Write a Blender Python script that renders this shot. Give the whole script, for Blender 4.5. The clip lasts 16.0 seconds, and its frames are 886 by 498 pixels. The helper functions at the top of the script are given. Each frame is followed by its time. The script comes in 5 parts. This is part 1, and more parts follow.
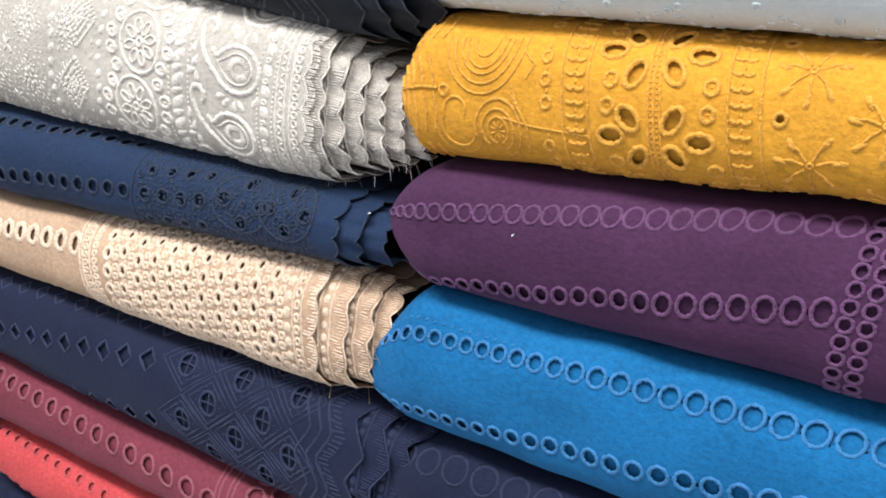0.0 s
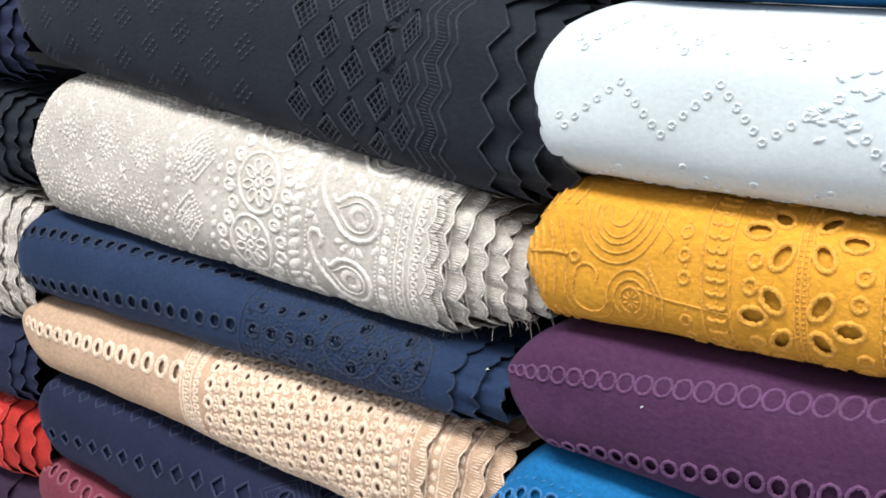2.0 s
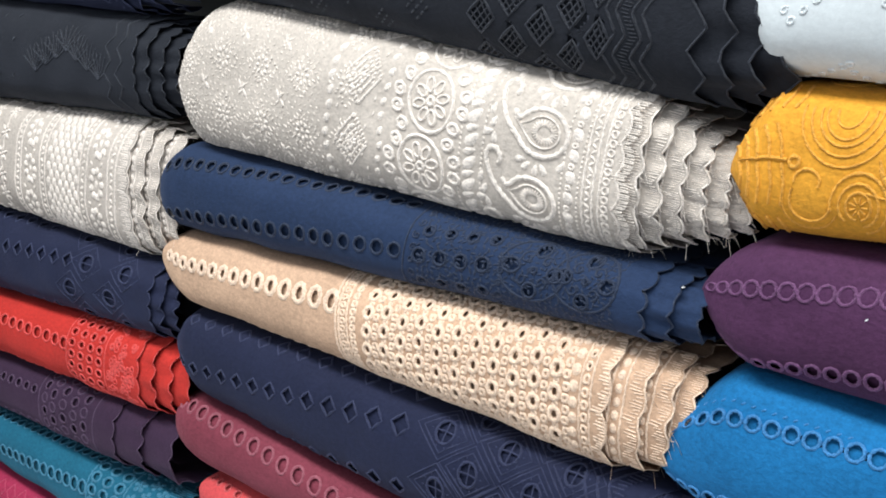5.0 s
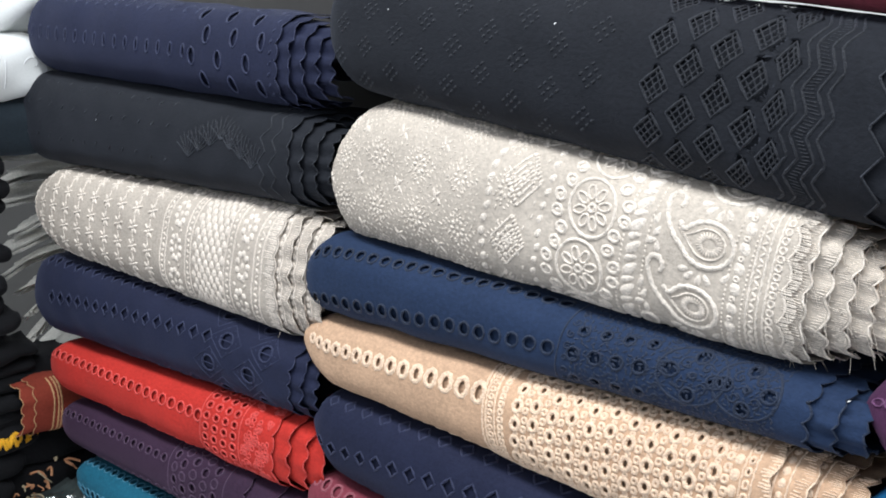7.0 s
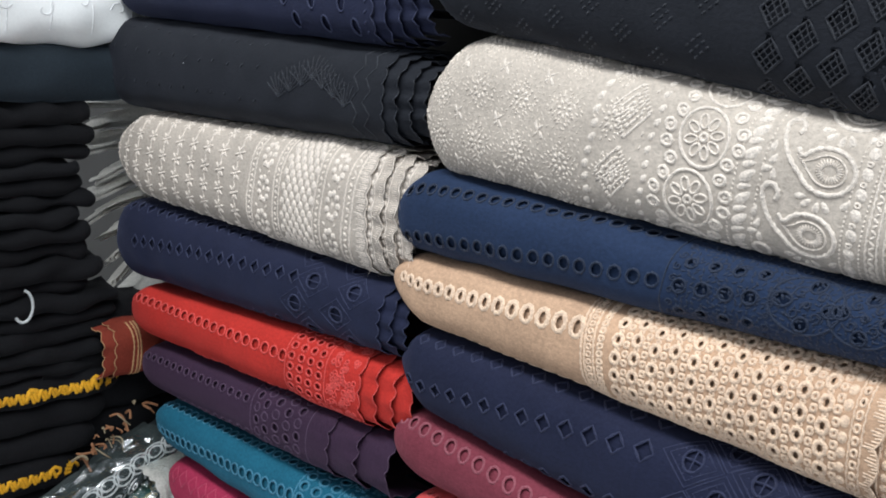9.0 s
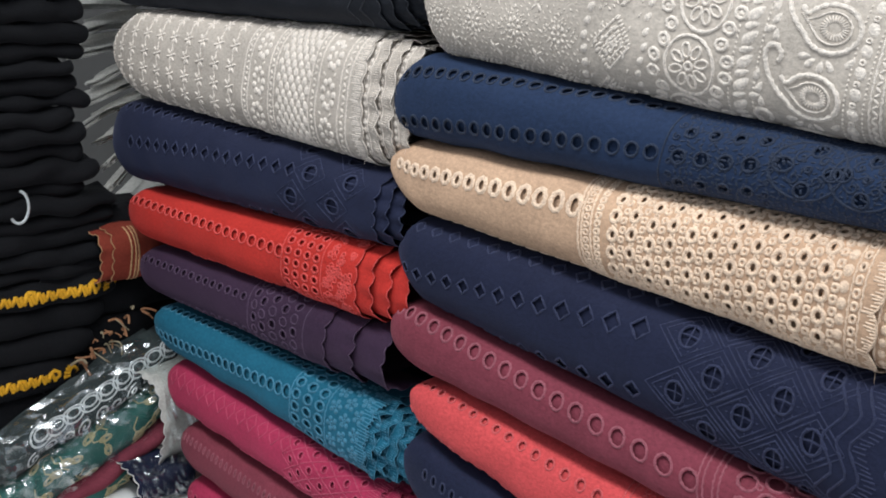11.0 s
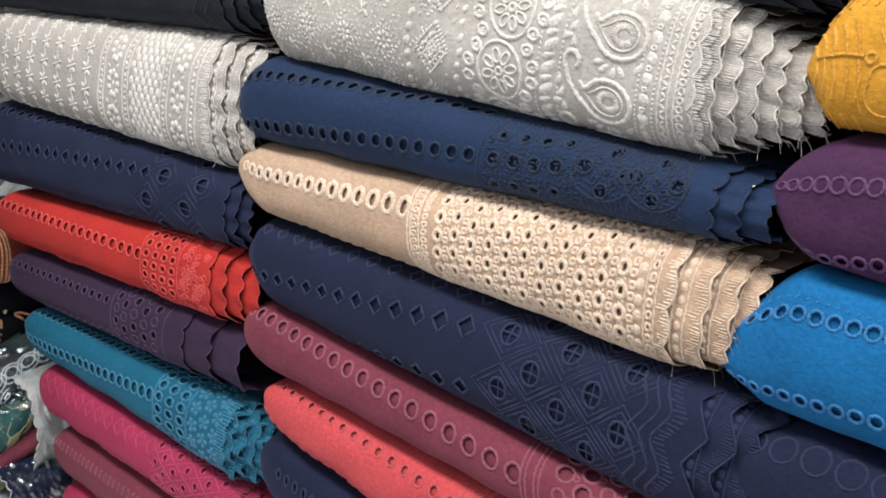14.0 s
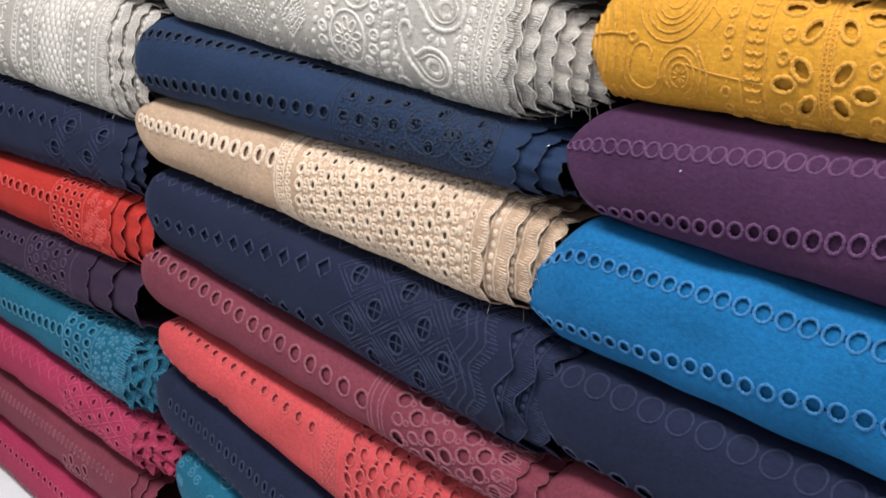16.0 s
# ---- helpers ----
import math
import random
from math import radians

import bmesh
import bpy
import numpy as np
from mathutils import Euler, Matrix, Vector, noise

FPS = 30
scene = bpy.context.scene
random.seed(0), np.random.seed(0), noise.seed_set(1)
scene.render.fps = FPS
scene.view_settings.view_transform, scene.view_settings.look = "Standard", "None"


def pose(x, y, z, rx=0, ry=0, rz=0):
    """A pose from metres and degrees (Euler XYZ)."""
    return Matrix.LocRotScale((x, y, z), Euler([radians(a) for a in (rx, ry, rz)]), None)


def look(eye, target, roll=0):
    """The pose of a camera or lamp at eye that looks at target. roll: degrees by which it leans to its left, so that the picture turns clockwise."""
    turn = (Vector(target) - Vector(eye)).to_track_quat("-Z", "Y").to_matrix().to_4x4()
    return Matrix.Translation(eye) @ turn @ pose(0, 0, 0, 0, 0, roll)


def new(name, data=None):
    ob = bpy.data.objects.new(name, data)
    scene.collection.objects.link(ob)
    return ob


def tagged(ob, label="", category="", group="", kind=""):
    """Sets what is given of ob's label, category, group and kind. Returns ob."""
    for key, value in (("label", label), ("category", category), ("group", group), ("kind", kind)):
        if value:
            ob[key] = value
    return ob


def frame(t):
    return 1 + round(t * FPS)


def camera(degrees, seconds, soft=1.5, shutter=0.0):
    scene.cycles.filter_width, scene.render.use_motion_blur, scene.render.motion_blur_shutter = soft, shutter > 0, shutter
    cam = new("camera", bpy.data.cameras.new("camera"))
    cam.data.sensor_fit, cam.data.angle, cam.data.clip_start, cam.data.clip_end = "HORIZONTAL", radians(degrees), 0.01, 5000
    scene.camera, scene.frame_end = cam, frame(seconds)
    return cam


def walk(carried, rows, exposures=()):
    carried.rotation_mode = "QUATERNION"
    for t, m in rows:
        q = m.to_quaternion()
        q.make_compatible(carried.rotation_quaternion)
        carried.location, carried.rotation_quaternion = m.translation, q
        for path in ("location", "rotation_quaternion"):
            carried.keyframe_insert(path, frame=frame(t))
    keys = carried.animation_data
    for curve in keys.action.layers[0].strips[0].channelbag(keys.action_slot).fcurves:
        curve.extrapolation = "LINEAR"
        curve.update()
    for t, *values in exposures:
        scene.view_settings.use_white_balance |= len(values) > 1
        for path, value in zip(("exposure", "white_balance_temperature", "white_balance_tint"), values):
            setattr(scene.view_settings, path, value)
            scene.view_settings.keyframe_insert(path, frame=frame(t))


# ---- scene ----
cam = camera(45.7, 16.0, soft=1.8)
PATH = [
    (0, (0.977, -0.516, 0.347), (-0.079, 1.032, -0.349), 2.9),
    (0.5, (0.96, -0.52, 0.36), (-0.127, 1.025, -0.298), 3.0),
    (1, (0.949, -0.522, 0.375), (-0.168, 1.012, -0.256), 2.8),
    (1.5, (0.938, -0.524, 0.385), (-0.209, 1.002, -0.213), 3.3),
    (2, (0.922, -0.53, 0.388), (-0.239, 1.002, -0.163), 4.1),
    (2.5, (0.906, -0.533, 0.374), (-0.265, 0.993, -0.173), 4.1),
    (3, (0.89, -0.541, 0.362), (-0.288, 0.974, -0.2), 3.8),
    (3.5, (0.874, -0.557, 0.353), (-0.313, 0.95, -0.214), 3.9),
    (3.7, (0.871, -0.558, 0.347), (-0.323, 0.939, -0.229), 3.9),
    (5.8, (0.839, -0.607, 0.332), (-0.425, 0.828, -0.253), 4.2),
    (6, (0.837, -0.616, 0.335), (-0.439, 0.814, -0.235), 4.5),
    (6.5, (0.828, -0.63, 0.348), (-0.476, 0.793, -0.172), 4.5),
    (7, (0.812, -0.648, 0.365), (-0.536, 0.748, -0.121), 4.5),
    (7.5, (0.794, -0.671, 0.363), (-0.582, 0.699, -0.117), 4.4),
    (8, (0.786, -0.682, 0.354), (-0.604, 0.673, -0.128), 4.5),
    (8.5, (0.786, -0.69, 0.343), (-0.613, 0.651, -0.156), 4.7),
    (9, (0.787, -0.688, 0.323), (-0.608, 0.642, -0.21), 4.9),
    (9.5, (0.785, -0.691, 0.293), (-0.598, 0.625, -0.3), 5.3),
    (9.7, (0.788, -0.689, 0.286), (-0.601, 0.619, -0.315), 5.4),
    (12, (0.802, -0.672, 0.264), (-0.54, 0.654, -0.399), 5.1),
    (12.5, (0.809, -0.664, 0.265), (-0.518, 0.677, -0.399), 5.2),
    (13, (0.818, -0.653, 0.264), (-0.495, 0.705, -0.394), 5.6),
    (13.5, (0.837, -0.639, 0.273), (-0.457, 0.742, -0.374), 6.1),
    (14, (0.868, -0.624, 0.283), (-0.415, 0.772, -0.352), 5.6),
    (14.5, (0.9, -0.608, 0.286), (-0.367, 0.802, -0.352), 6.1),
    (15, (0.937, -0.6, 0.293), (-0.313, 0.825, -0.345), 6.2),
    (15.5, (0.979, -0.612, 0.305), (-0.266, 0.824, -0.32), 6.9),
    (16, (1.01, -0.62, 0.317), (-0.214, 0.797, -0.385), 7.4),
]
walk(cam, [(t, look(eye, target, roll)) for t, eye, target, roll in PATH], [(0, 0.13), (3, 0.13), (6.5, 0.08), (8.5, -0.18), (12.5, -0.27), (14.5, -0.02), (16, -0.13)])

# ---- world, room light, exposure ----
world = bpy.data.worlds.new("world")
scene.world = world
world.use_nodes = True
world.node_tree.nodes["Background"].inputs[0].default_value = (0.80, 0.88, 1.0, 1)
world.node_tree.nodes["Background"].inputs[1].default_value = 0.80
scene.view_settings.exposure = 0.0


def lamp(name, eye, target, sx, sy, watts, colour):
    d = bpy.data.lights.new(name, "AREA")
    d.shape, d.size, d.size_y, d.energy, d.color = "RECTANGLE", sx, sy, watts, colour
    ob = new(name, d)
    ob.matrix_world = look(eye, target)
    return ob


COOL = (0.93, 0.97, 1.0)
lamp("ceiling_lamp", (0.9, -0.86, 1.75), (0.9, -0.77, 0), 1.6, 0.36, 46, COOL)
lamp("ceiling_lamp", (-0.6, -0.88, 1.75), (-0.6, -0.78, 0), 1.6, 0.36, 37, COOL)


# ---- materials ----
def nodes_of(name):
    m = bpy.data.materials.new(name)
    m.use_nodes = True
    t = m.node_tree
    return m, t, t.nodes["Principled BSDF"]


def node(t, kind, **values):
    n = t.nodes.new(kind)
    for key, value in values.items():
        n.inputs[key.replace("_", " ")].default_value = value
    return n


def cloth(name, colour, sheen=0.05, weave=650.0, rough=0.85, vary=0.26, bump=0.45):
    """Woven cotton: fine thread grain, faint slubs and soft stains, a little sheen."""
    m, t, p = nodes_of(name)
    co = t.nodes.new("ShaderNodeTexCoord")
    fine = node(t, "ShaderNodeTexNoise", Scale=weave, Detail=3.0, Roughness=0.7)
    mapx = t.nodes.new("ShaderNodeMapping")
    mapx.inputs["Scale"].default_value = (0.8, 1, 1.15)
    slub = node(t, "ShaderNodeTexNoise", Scale=weave * 0.45, Detail=2.0)
    broad = node(t, "ShaderNodeTexNoise", Scale=14.0, Detail=4.0, Roughness=0.6)
    t.links.new(co.outputs["Object"], fine.inputs["Vector"])
    t.links.new(co.outputs["Object"], mapx.inputs["Vector"])
    t.links.new(mapx.outputs[0], slub.inputs["Vector"])
    t.links.new(co.outputs["Object"], broad.inputs["Vector"])
    add = t.nodes.new("ShaderNodeMath")
    add.operation = "ADD"
    t.links.new(fine.outputs["Fac"], add.inputs[0])
    t.links.new(slub.outputs["Fac"], add.inputs[1])
    add2 = t.nodes.new("ShaderNodeMath")
    add2.operation = "MULTIPLY_ADD"
    add2.inputs[1].default_value, add2.inputs[2].default_value = 0.7, 0.0
    t.links.new(broad.outputs["Fac"], add2.inputs[0])
    add3 = t.nodes.new("ShaderNodeMath")
    add3.operation = "ADD"
    t.links.new(add.outputs[0], add3.inputs[0])
    t.links.new(add2.outputs[0], add3.inputs[1])
    ramp = t.nodes.new("ShaderNodeMapRange")
    ramp.inputs["From Min"].default_value, ramp.inputs["From Max"].default_value = 0.95, 1.75
    t.links.new(add3.outputs[0], ramp.inputs["Value"])
    mix = t.nodes.new("ShaderNodeMix")
    mix.data_type = "RGBA"
    lo = tuple(c * (1 - vary) for c in colour)
    hi = tuple(min(1.0, c * (1 + vary) + 0.004) for c in colour)
    mix.inputs["A"].default_value, mix.inputs["B"].default_value = (*lo, 1), (*hi, 1)
    t.links.new(ramp.outputs[0], mix.inputs["Factor"])
    t.links.new(mix.outputs["Result"], p.inputs["Base Color"])
    b = node(t, "ShaderNodeBump", Strength=bump, Distance=0.0010)
    t.links.new(add.outputs[0], b.inputs["Height"])
    t.links.new(b.outputs[0], p.inputs["Normal"])
    p.inputs["Roughness"].default_value = rough
    p.inputs["Specular IOR Level"].default_value = 0.25
    p.inputs["Sheen Weight"].default_value = sheen
    p.inputs["Sheen Roughness"].default_value = 0.4
    tint = max(colour) or 1
    p.inputs["Sheen Tint"].default_value = (*(0.4 + 0.6 * c / tint for c in colour), 1)
    return m


def thread(name, colour, rough=0.6, sheen=0.12):
    """Embroidery yarn: satin gloss and fine ridges."""
    m = cloth(name, colour, sheen=sheen, weave=820.0, rough=rough, vary=0.38, bump=1.0)
    m.node_tree.nodes["Principled BSDF"].inputs["Specular IOR Level"].default_value = 0.35
    return m


def plain(name, colour, rough=0.5, metal=0.0, scale=30.0, vary=0.08):
    m, t, p = nodes_of(name)
    n = node(t, "ShaderNodeTexNoise", Scale=scale, Detail=5.0)
    co = t.nodes.new("ShaderNodeTexCoord")
    t.links.new(co.outputs["Object"], n.inputs["Vector"])
    mix = t.nodes.new("ShaderNodeMix")
    mix.data_type = "RGBA"
    mix.inputs["A"].default_value = (*(c * (1 - vary) for c in colour), 1)
    mix.inputs["B"].default_value = (*(min(1, c * (1 + vary)) for c in colour), 1)
    t.links.new(n.outputs["Fac"], mix.inputs["Factor"])
    t.links.new(mix.outputs["Result"], p.inputs["Base Color"])
    b = node(t, "ShaderNodeBump", Strength=0.1, Distance=0.002)
    t.links.new(n.outputs["Fac"], b.inputs["Height"])
    t.links.new(b.outputs[0], p.inputs["Normal"])
    p.inputs["Roughness"].default_value, p.inputs["Metallic"].default_value = rough, metal
    return m


# ---- building helpers ----
def mesh_of(name, verts, faces, material, smooth=True):
    me = bpy.data.meshes.new(name)
    me.from_pydata([tuple(v) for v in verts], [], [tuple(f) for f in faces])
    me.materials.append(material)
    if smooth:
        me.shade_smooth()
    me.update()
    return me


def part(name, verts, faces, material, parent, label="", kind="", smooth=True):
    """One mesh object under a thing; the points are given in the world."""
    base = np.array(parent.location if parent.parent is None else parent.parent.location)
    ob = new(name, mesh_of(name, np.asarray(verts) - base, faces, material, smooth))
    ob.parent = parent
    return tagged(ob, label=label, kind=kind)


def thing(name, at, label, category, group="", kind=""):
    ob = new(name)
    ob.location = at
    ob.empty_display_size = 0.02
    return tagged(ob, label, category, group, kind)


def slab(name, lo, hi, material, label, category="", kind="structure", bevel=0.004):
    bm = bmesh.new()
    bmesh.ops.create_cube(bm, size=1)
    for v in bm.verts:
        v.co = Vector([(a + b) / 2 + c * (b - a) for a, b, c in zip(lo, hi, v.co)])
    bmesh.ops.bevel(bm, geom=bm.edges[:], offset=bevel, segments=2, affect="EDGES")
    me = bpy.data.meshes.new(name)
    bm.to_mesh(me)
    bm.free()
    me.materials.append(material)
    return tagged(new(name, me), label, category, kind=kind)


# ---- the shape of a folded length of cloth ----
ANGLES = np.linspace(0, np.pi / 2, 60)


class Bolt:
    """Folded cloth lying along x with its fold to the front. u: metres from its left end; v: metres round the fold, up from its nose."""

    turned, across = 1, None

    def __init__(self, left, right, low, high, low_r, high_r, front=0.0, nose=0.045, power=2.6, taper=0.06, blunt=0.25, seed=0, lumps=0.0008, yaw=0.0, start=0.0, up=None, down=None):
        self.left, self.right = left, right
        self.zl, self.zr = (low, high), (low_r, high_r)
        self.front, self.nose, self.power = front, nose, power
        self.seed, self.lumps, self.yaw, self.start = seed, lumps, yaw, start
        # the closed end is folded in: over which length the top comes down and the foot rises, by what share of the height, how round
        self.up = up or (taper, (1 - blunt) / 2, 2.0)
        self.down = down or (taper, (1 - blunt) / 2, 2.0)
        h = (high - low + high_r - low_r) / 4
        c, s = self._curve(ANGLES)
        d = np.hypot(np.diff(nose * (1 - c)), np.diff(h * s))
        self.arc = np.r_[0, np.cumsum(d)]
        self.half = self.arc[-1]
        self.length = right - left

    def _curve(self, a):
        e = 2 / self.power
        return np.maximum(np.cos(a), 1e-9) ** e, np.maximum(np.sin(a), 0) ** e

    def at(self, u, v, off=0.0):
        """The place of (u, v) on the cloth, off metres proud of it."""
        u, v, off = np.broadcast_arrays(np.asarray(u, float), np.asarray(v, float), np.asarray(off, float))
        s = np.clip(u / self.length, -0.1, 1.2)
        lo = self.zl[0] + (self.zr[0] - self.zl[0]) * s
        hi = self.zl[1] + (self.zr[1] - self.zl[1]) * s
        tall = hi - lo
        fold = []
        for far, share, p in (self.up, self.down):
            k = np.clip((u - self.start) / far, 0, 1)
            fold.append(share * (1 - (1 - (1 - k) ** p) ** (1 / p)))
        hi, lo = hi - tall * fold[0], lo + tall * fold[1]
        f = (hi - lo) / tall
        h = (hi - lo) / 2
        zc = (lo + hi) / 2
        r = np.random.RandomState(self.seed)
        lump = np.zeros_like(u)
        for _ in range(7):
            ku, kv, ph, am = r.uniform(10, 90), r.uniform(-110, 110), r.uniform(0, 6.3), r.uniform(0.2, 1)
            lump = lump + am * np.sin(ku * u + kv * v + ph)
        lump = lump * self.lumps / 2 + off
        a = np.interp(np.abs(v), self.arc, ANGLES)
        past = np.maximum(np.abs(v) - self.half, 0)
        c, sn = self._curve(a)
        sign = np.sign(v)
        hh, nn = h + lump, self.nose + lump
        y = self.front + self.nose - nn * c + past + (1 - f) * 0.03 + self.yaw * (s - 0.5)
        z = zc + sign * hh * sn
        if self.across:
            end, face, climb = self.across
            return np.stack([face - y, end - u, z - climb * u], -1)
        return np.stack([self.left + u + np.zeros_like(y), y, z], -1)

    def proud(self, u, v, rise, lift=None):
        """Places rise metres above the cloth along its own normal."""
        e = 0.0008
        u, v = np.asarray(u, float), np.asarray(v, float)
        f = lift or (lambda a, c: 0.0)
        p = self.at(u, v, f(u, v))
        du, dv = self.at(u + e, v, f(u + e, v)) - p, self.at(u, v + e, f(u, v + e)) - p
        n = np.cross(du, dv) * self.turned
        n /= np.linalg.norm(n, axis=-1, keepdims=True) + 1e-12
        return p + n * np.asarray(rise)[..., None]


def Fold(end, length, low, high, face, climb=0.0, **kw):
    """The same cloth lying along y, with its fold towards +x and its closed end at y = end; it may climb towards that end."""
    b = Bolt(0.0, length, low, high, low, high, **kw)
    b.across, b.turned = (end, face, climb), -1
    return b


def grid_faces(rows, cols, keep=None):
    i, j = np.meshgrid(np.arange(rows - 1), np.arange(cols - 1), indexing="ij")
    a = i * cols + j
    f = np.stack([a, a + 1, a + cols + 1, a + cols], -1)
    return f[keep] if keep is not None else f.reshape(-1, 4)


def scallop(v, wave, deep, kind):
    k = (v / wave) % 1
    if kind == "zigzag":
        return deep * (1 - 2 * np.abs(k - 0.5))
    return deep * np.abs(np.sin(np.pi * v / wave)) ** 0.7


def ruffled(depth, end, ruffle, wave, seed):
    """How far a layer lies above the outermost: sunk by depth, and waving towards its open end."""
    ph = np.random.RandomState(seed + 77).uniform(0, 6)

    def lift(u, v):
        near = np.clip((np.asarray(u) - (end - 0.035)) / 0.035, 0, 1) ** 1.5
        return -depth + ruffle * near * (0.6 * np.sin(v * 2 * np.pi / (wave * 1.3) + ph) + 0.4 * np.sin(v * 190 + 2 * ph))
    return lift


def shell(b, depth, end, ruffle, holes, step, wave, deep, kind, below=0.02, above=0.05, seed=0):
    """A sheet of cloth round the fold, depth metres inside the outermost, with a scalloped end; holes are cut right through it."""
    v0, v1 = -(b.half + below), b.half + above
    nv, nu = max(8, int((v1 - v0) / step)), max(8, int(end / step))
    v = np.linspace(v0, v1, nv)[:, None]
    s = np.linspace(b.start / end, 1, nu)[None, :]
    last = 0.05
    edge = scallop(v, wave, deep, kind)
    u = s * end
    u = u + edge * np.clip((u - (end - last)) / last, 0, 1) + 0 * v
    v = v + 0 * u
    keep = None
    if holes:
        um, vm = (u[:-1, :-1] + u[1:, 1:]) / 2, (v[:-1, :-1] + v[1:, 1:]) / 2
        keep = np.ones(um.shape, bool)
        for hu, hv, ru, rv, turn, square in holes:
            c, sn = math.cos(turn), math.sin(turn)
            j0, j1 = np.searchsorted(s[0] * end, [hu - ru - rv - 0.003, hu + ru + rv + 0.003])
            i0, i1 = np.searchsorted(v[:, 0], [hv - ru - rv - 0.003, hv + ru + rv + 0.003])
            if j1 <= j0 or i1 <= i0:
                continue
            a, bb = um[i0:i1, j0:j1] - hu, vm[i0:i1, j0:j1] - hv
            a, bb = np.abs(a * c + bb * sn) / ru, np.abs(bb * c - a * sn) / rv
            keep[i0:i1, j0:j1] &= (a + bb > 1) if square else (a * a + bb * bb > 1)
            # draw the cut edge onto the outline of the hole
            gone = ~np.pad(keep[i0 - 1:i1 + 1, j0 - 1:j1 + 1], 1, constant_values=True)
            some = gone[:-1, :-1] | gone[1:, :-1] | gone[:-1, 1:] | gone[1:, 1:]
            every = gone[:-1, :-1] & gone[1:, :-1] & gone[:-1, 1:] & gone[1:, 1:]
            rim = some & ~every
            block = np.s_[i0 - 1:i1 + 2, j0 - 1:j1 + 2]
            if u[block].shape != rim.shape:
                continue
            a, bb = u[block] - hu, v[block] - hv
            x, y = (a * c + bb * sn) / ru, (bb * c - a * sn) / rv
            size = np.abs(x) + np.abs(y) if square else np.hypot(x, y)
            rim &= (size > 0.3) & (size < 2.2)
            k = np.where(rim, 1 / np.maximum(size, 0.3), 1.0)
            u[block], v[block] = hu + a * k, hv + bb * k
    p = b.at(u, v, ruffled(depth, end, ruffle, wave, seed)(u, v))
    return p.reshape(-1, 3), grid_faces(nv, nu, keep), p[:, -1]


def hem(line, radius):
    """A rolled edge along a line of points."""
    n = len(line)
    ring = radius * np.array([(0, 1, 0), (0.9, 0, 0), (0, -0.6, -0.8), (-0.9, 0, 0)])
    p = line[:, None, :] + ring[None] * np.array((1, 1, 1))
    f = []
    for i in range(n - 1):
        for k in range(4):
            f.append((i * 4 + k, i * 4 + (k + 1) % 4, (i + 1) * 4 + (k + 1) % 4, (i + 1) * 4 + k))
    return p.reshape(-1, 3), f


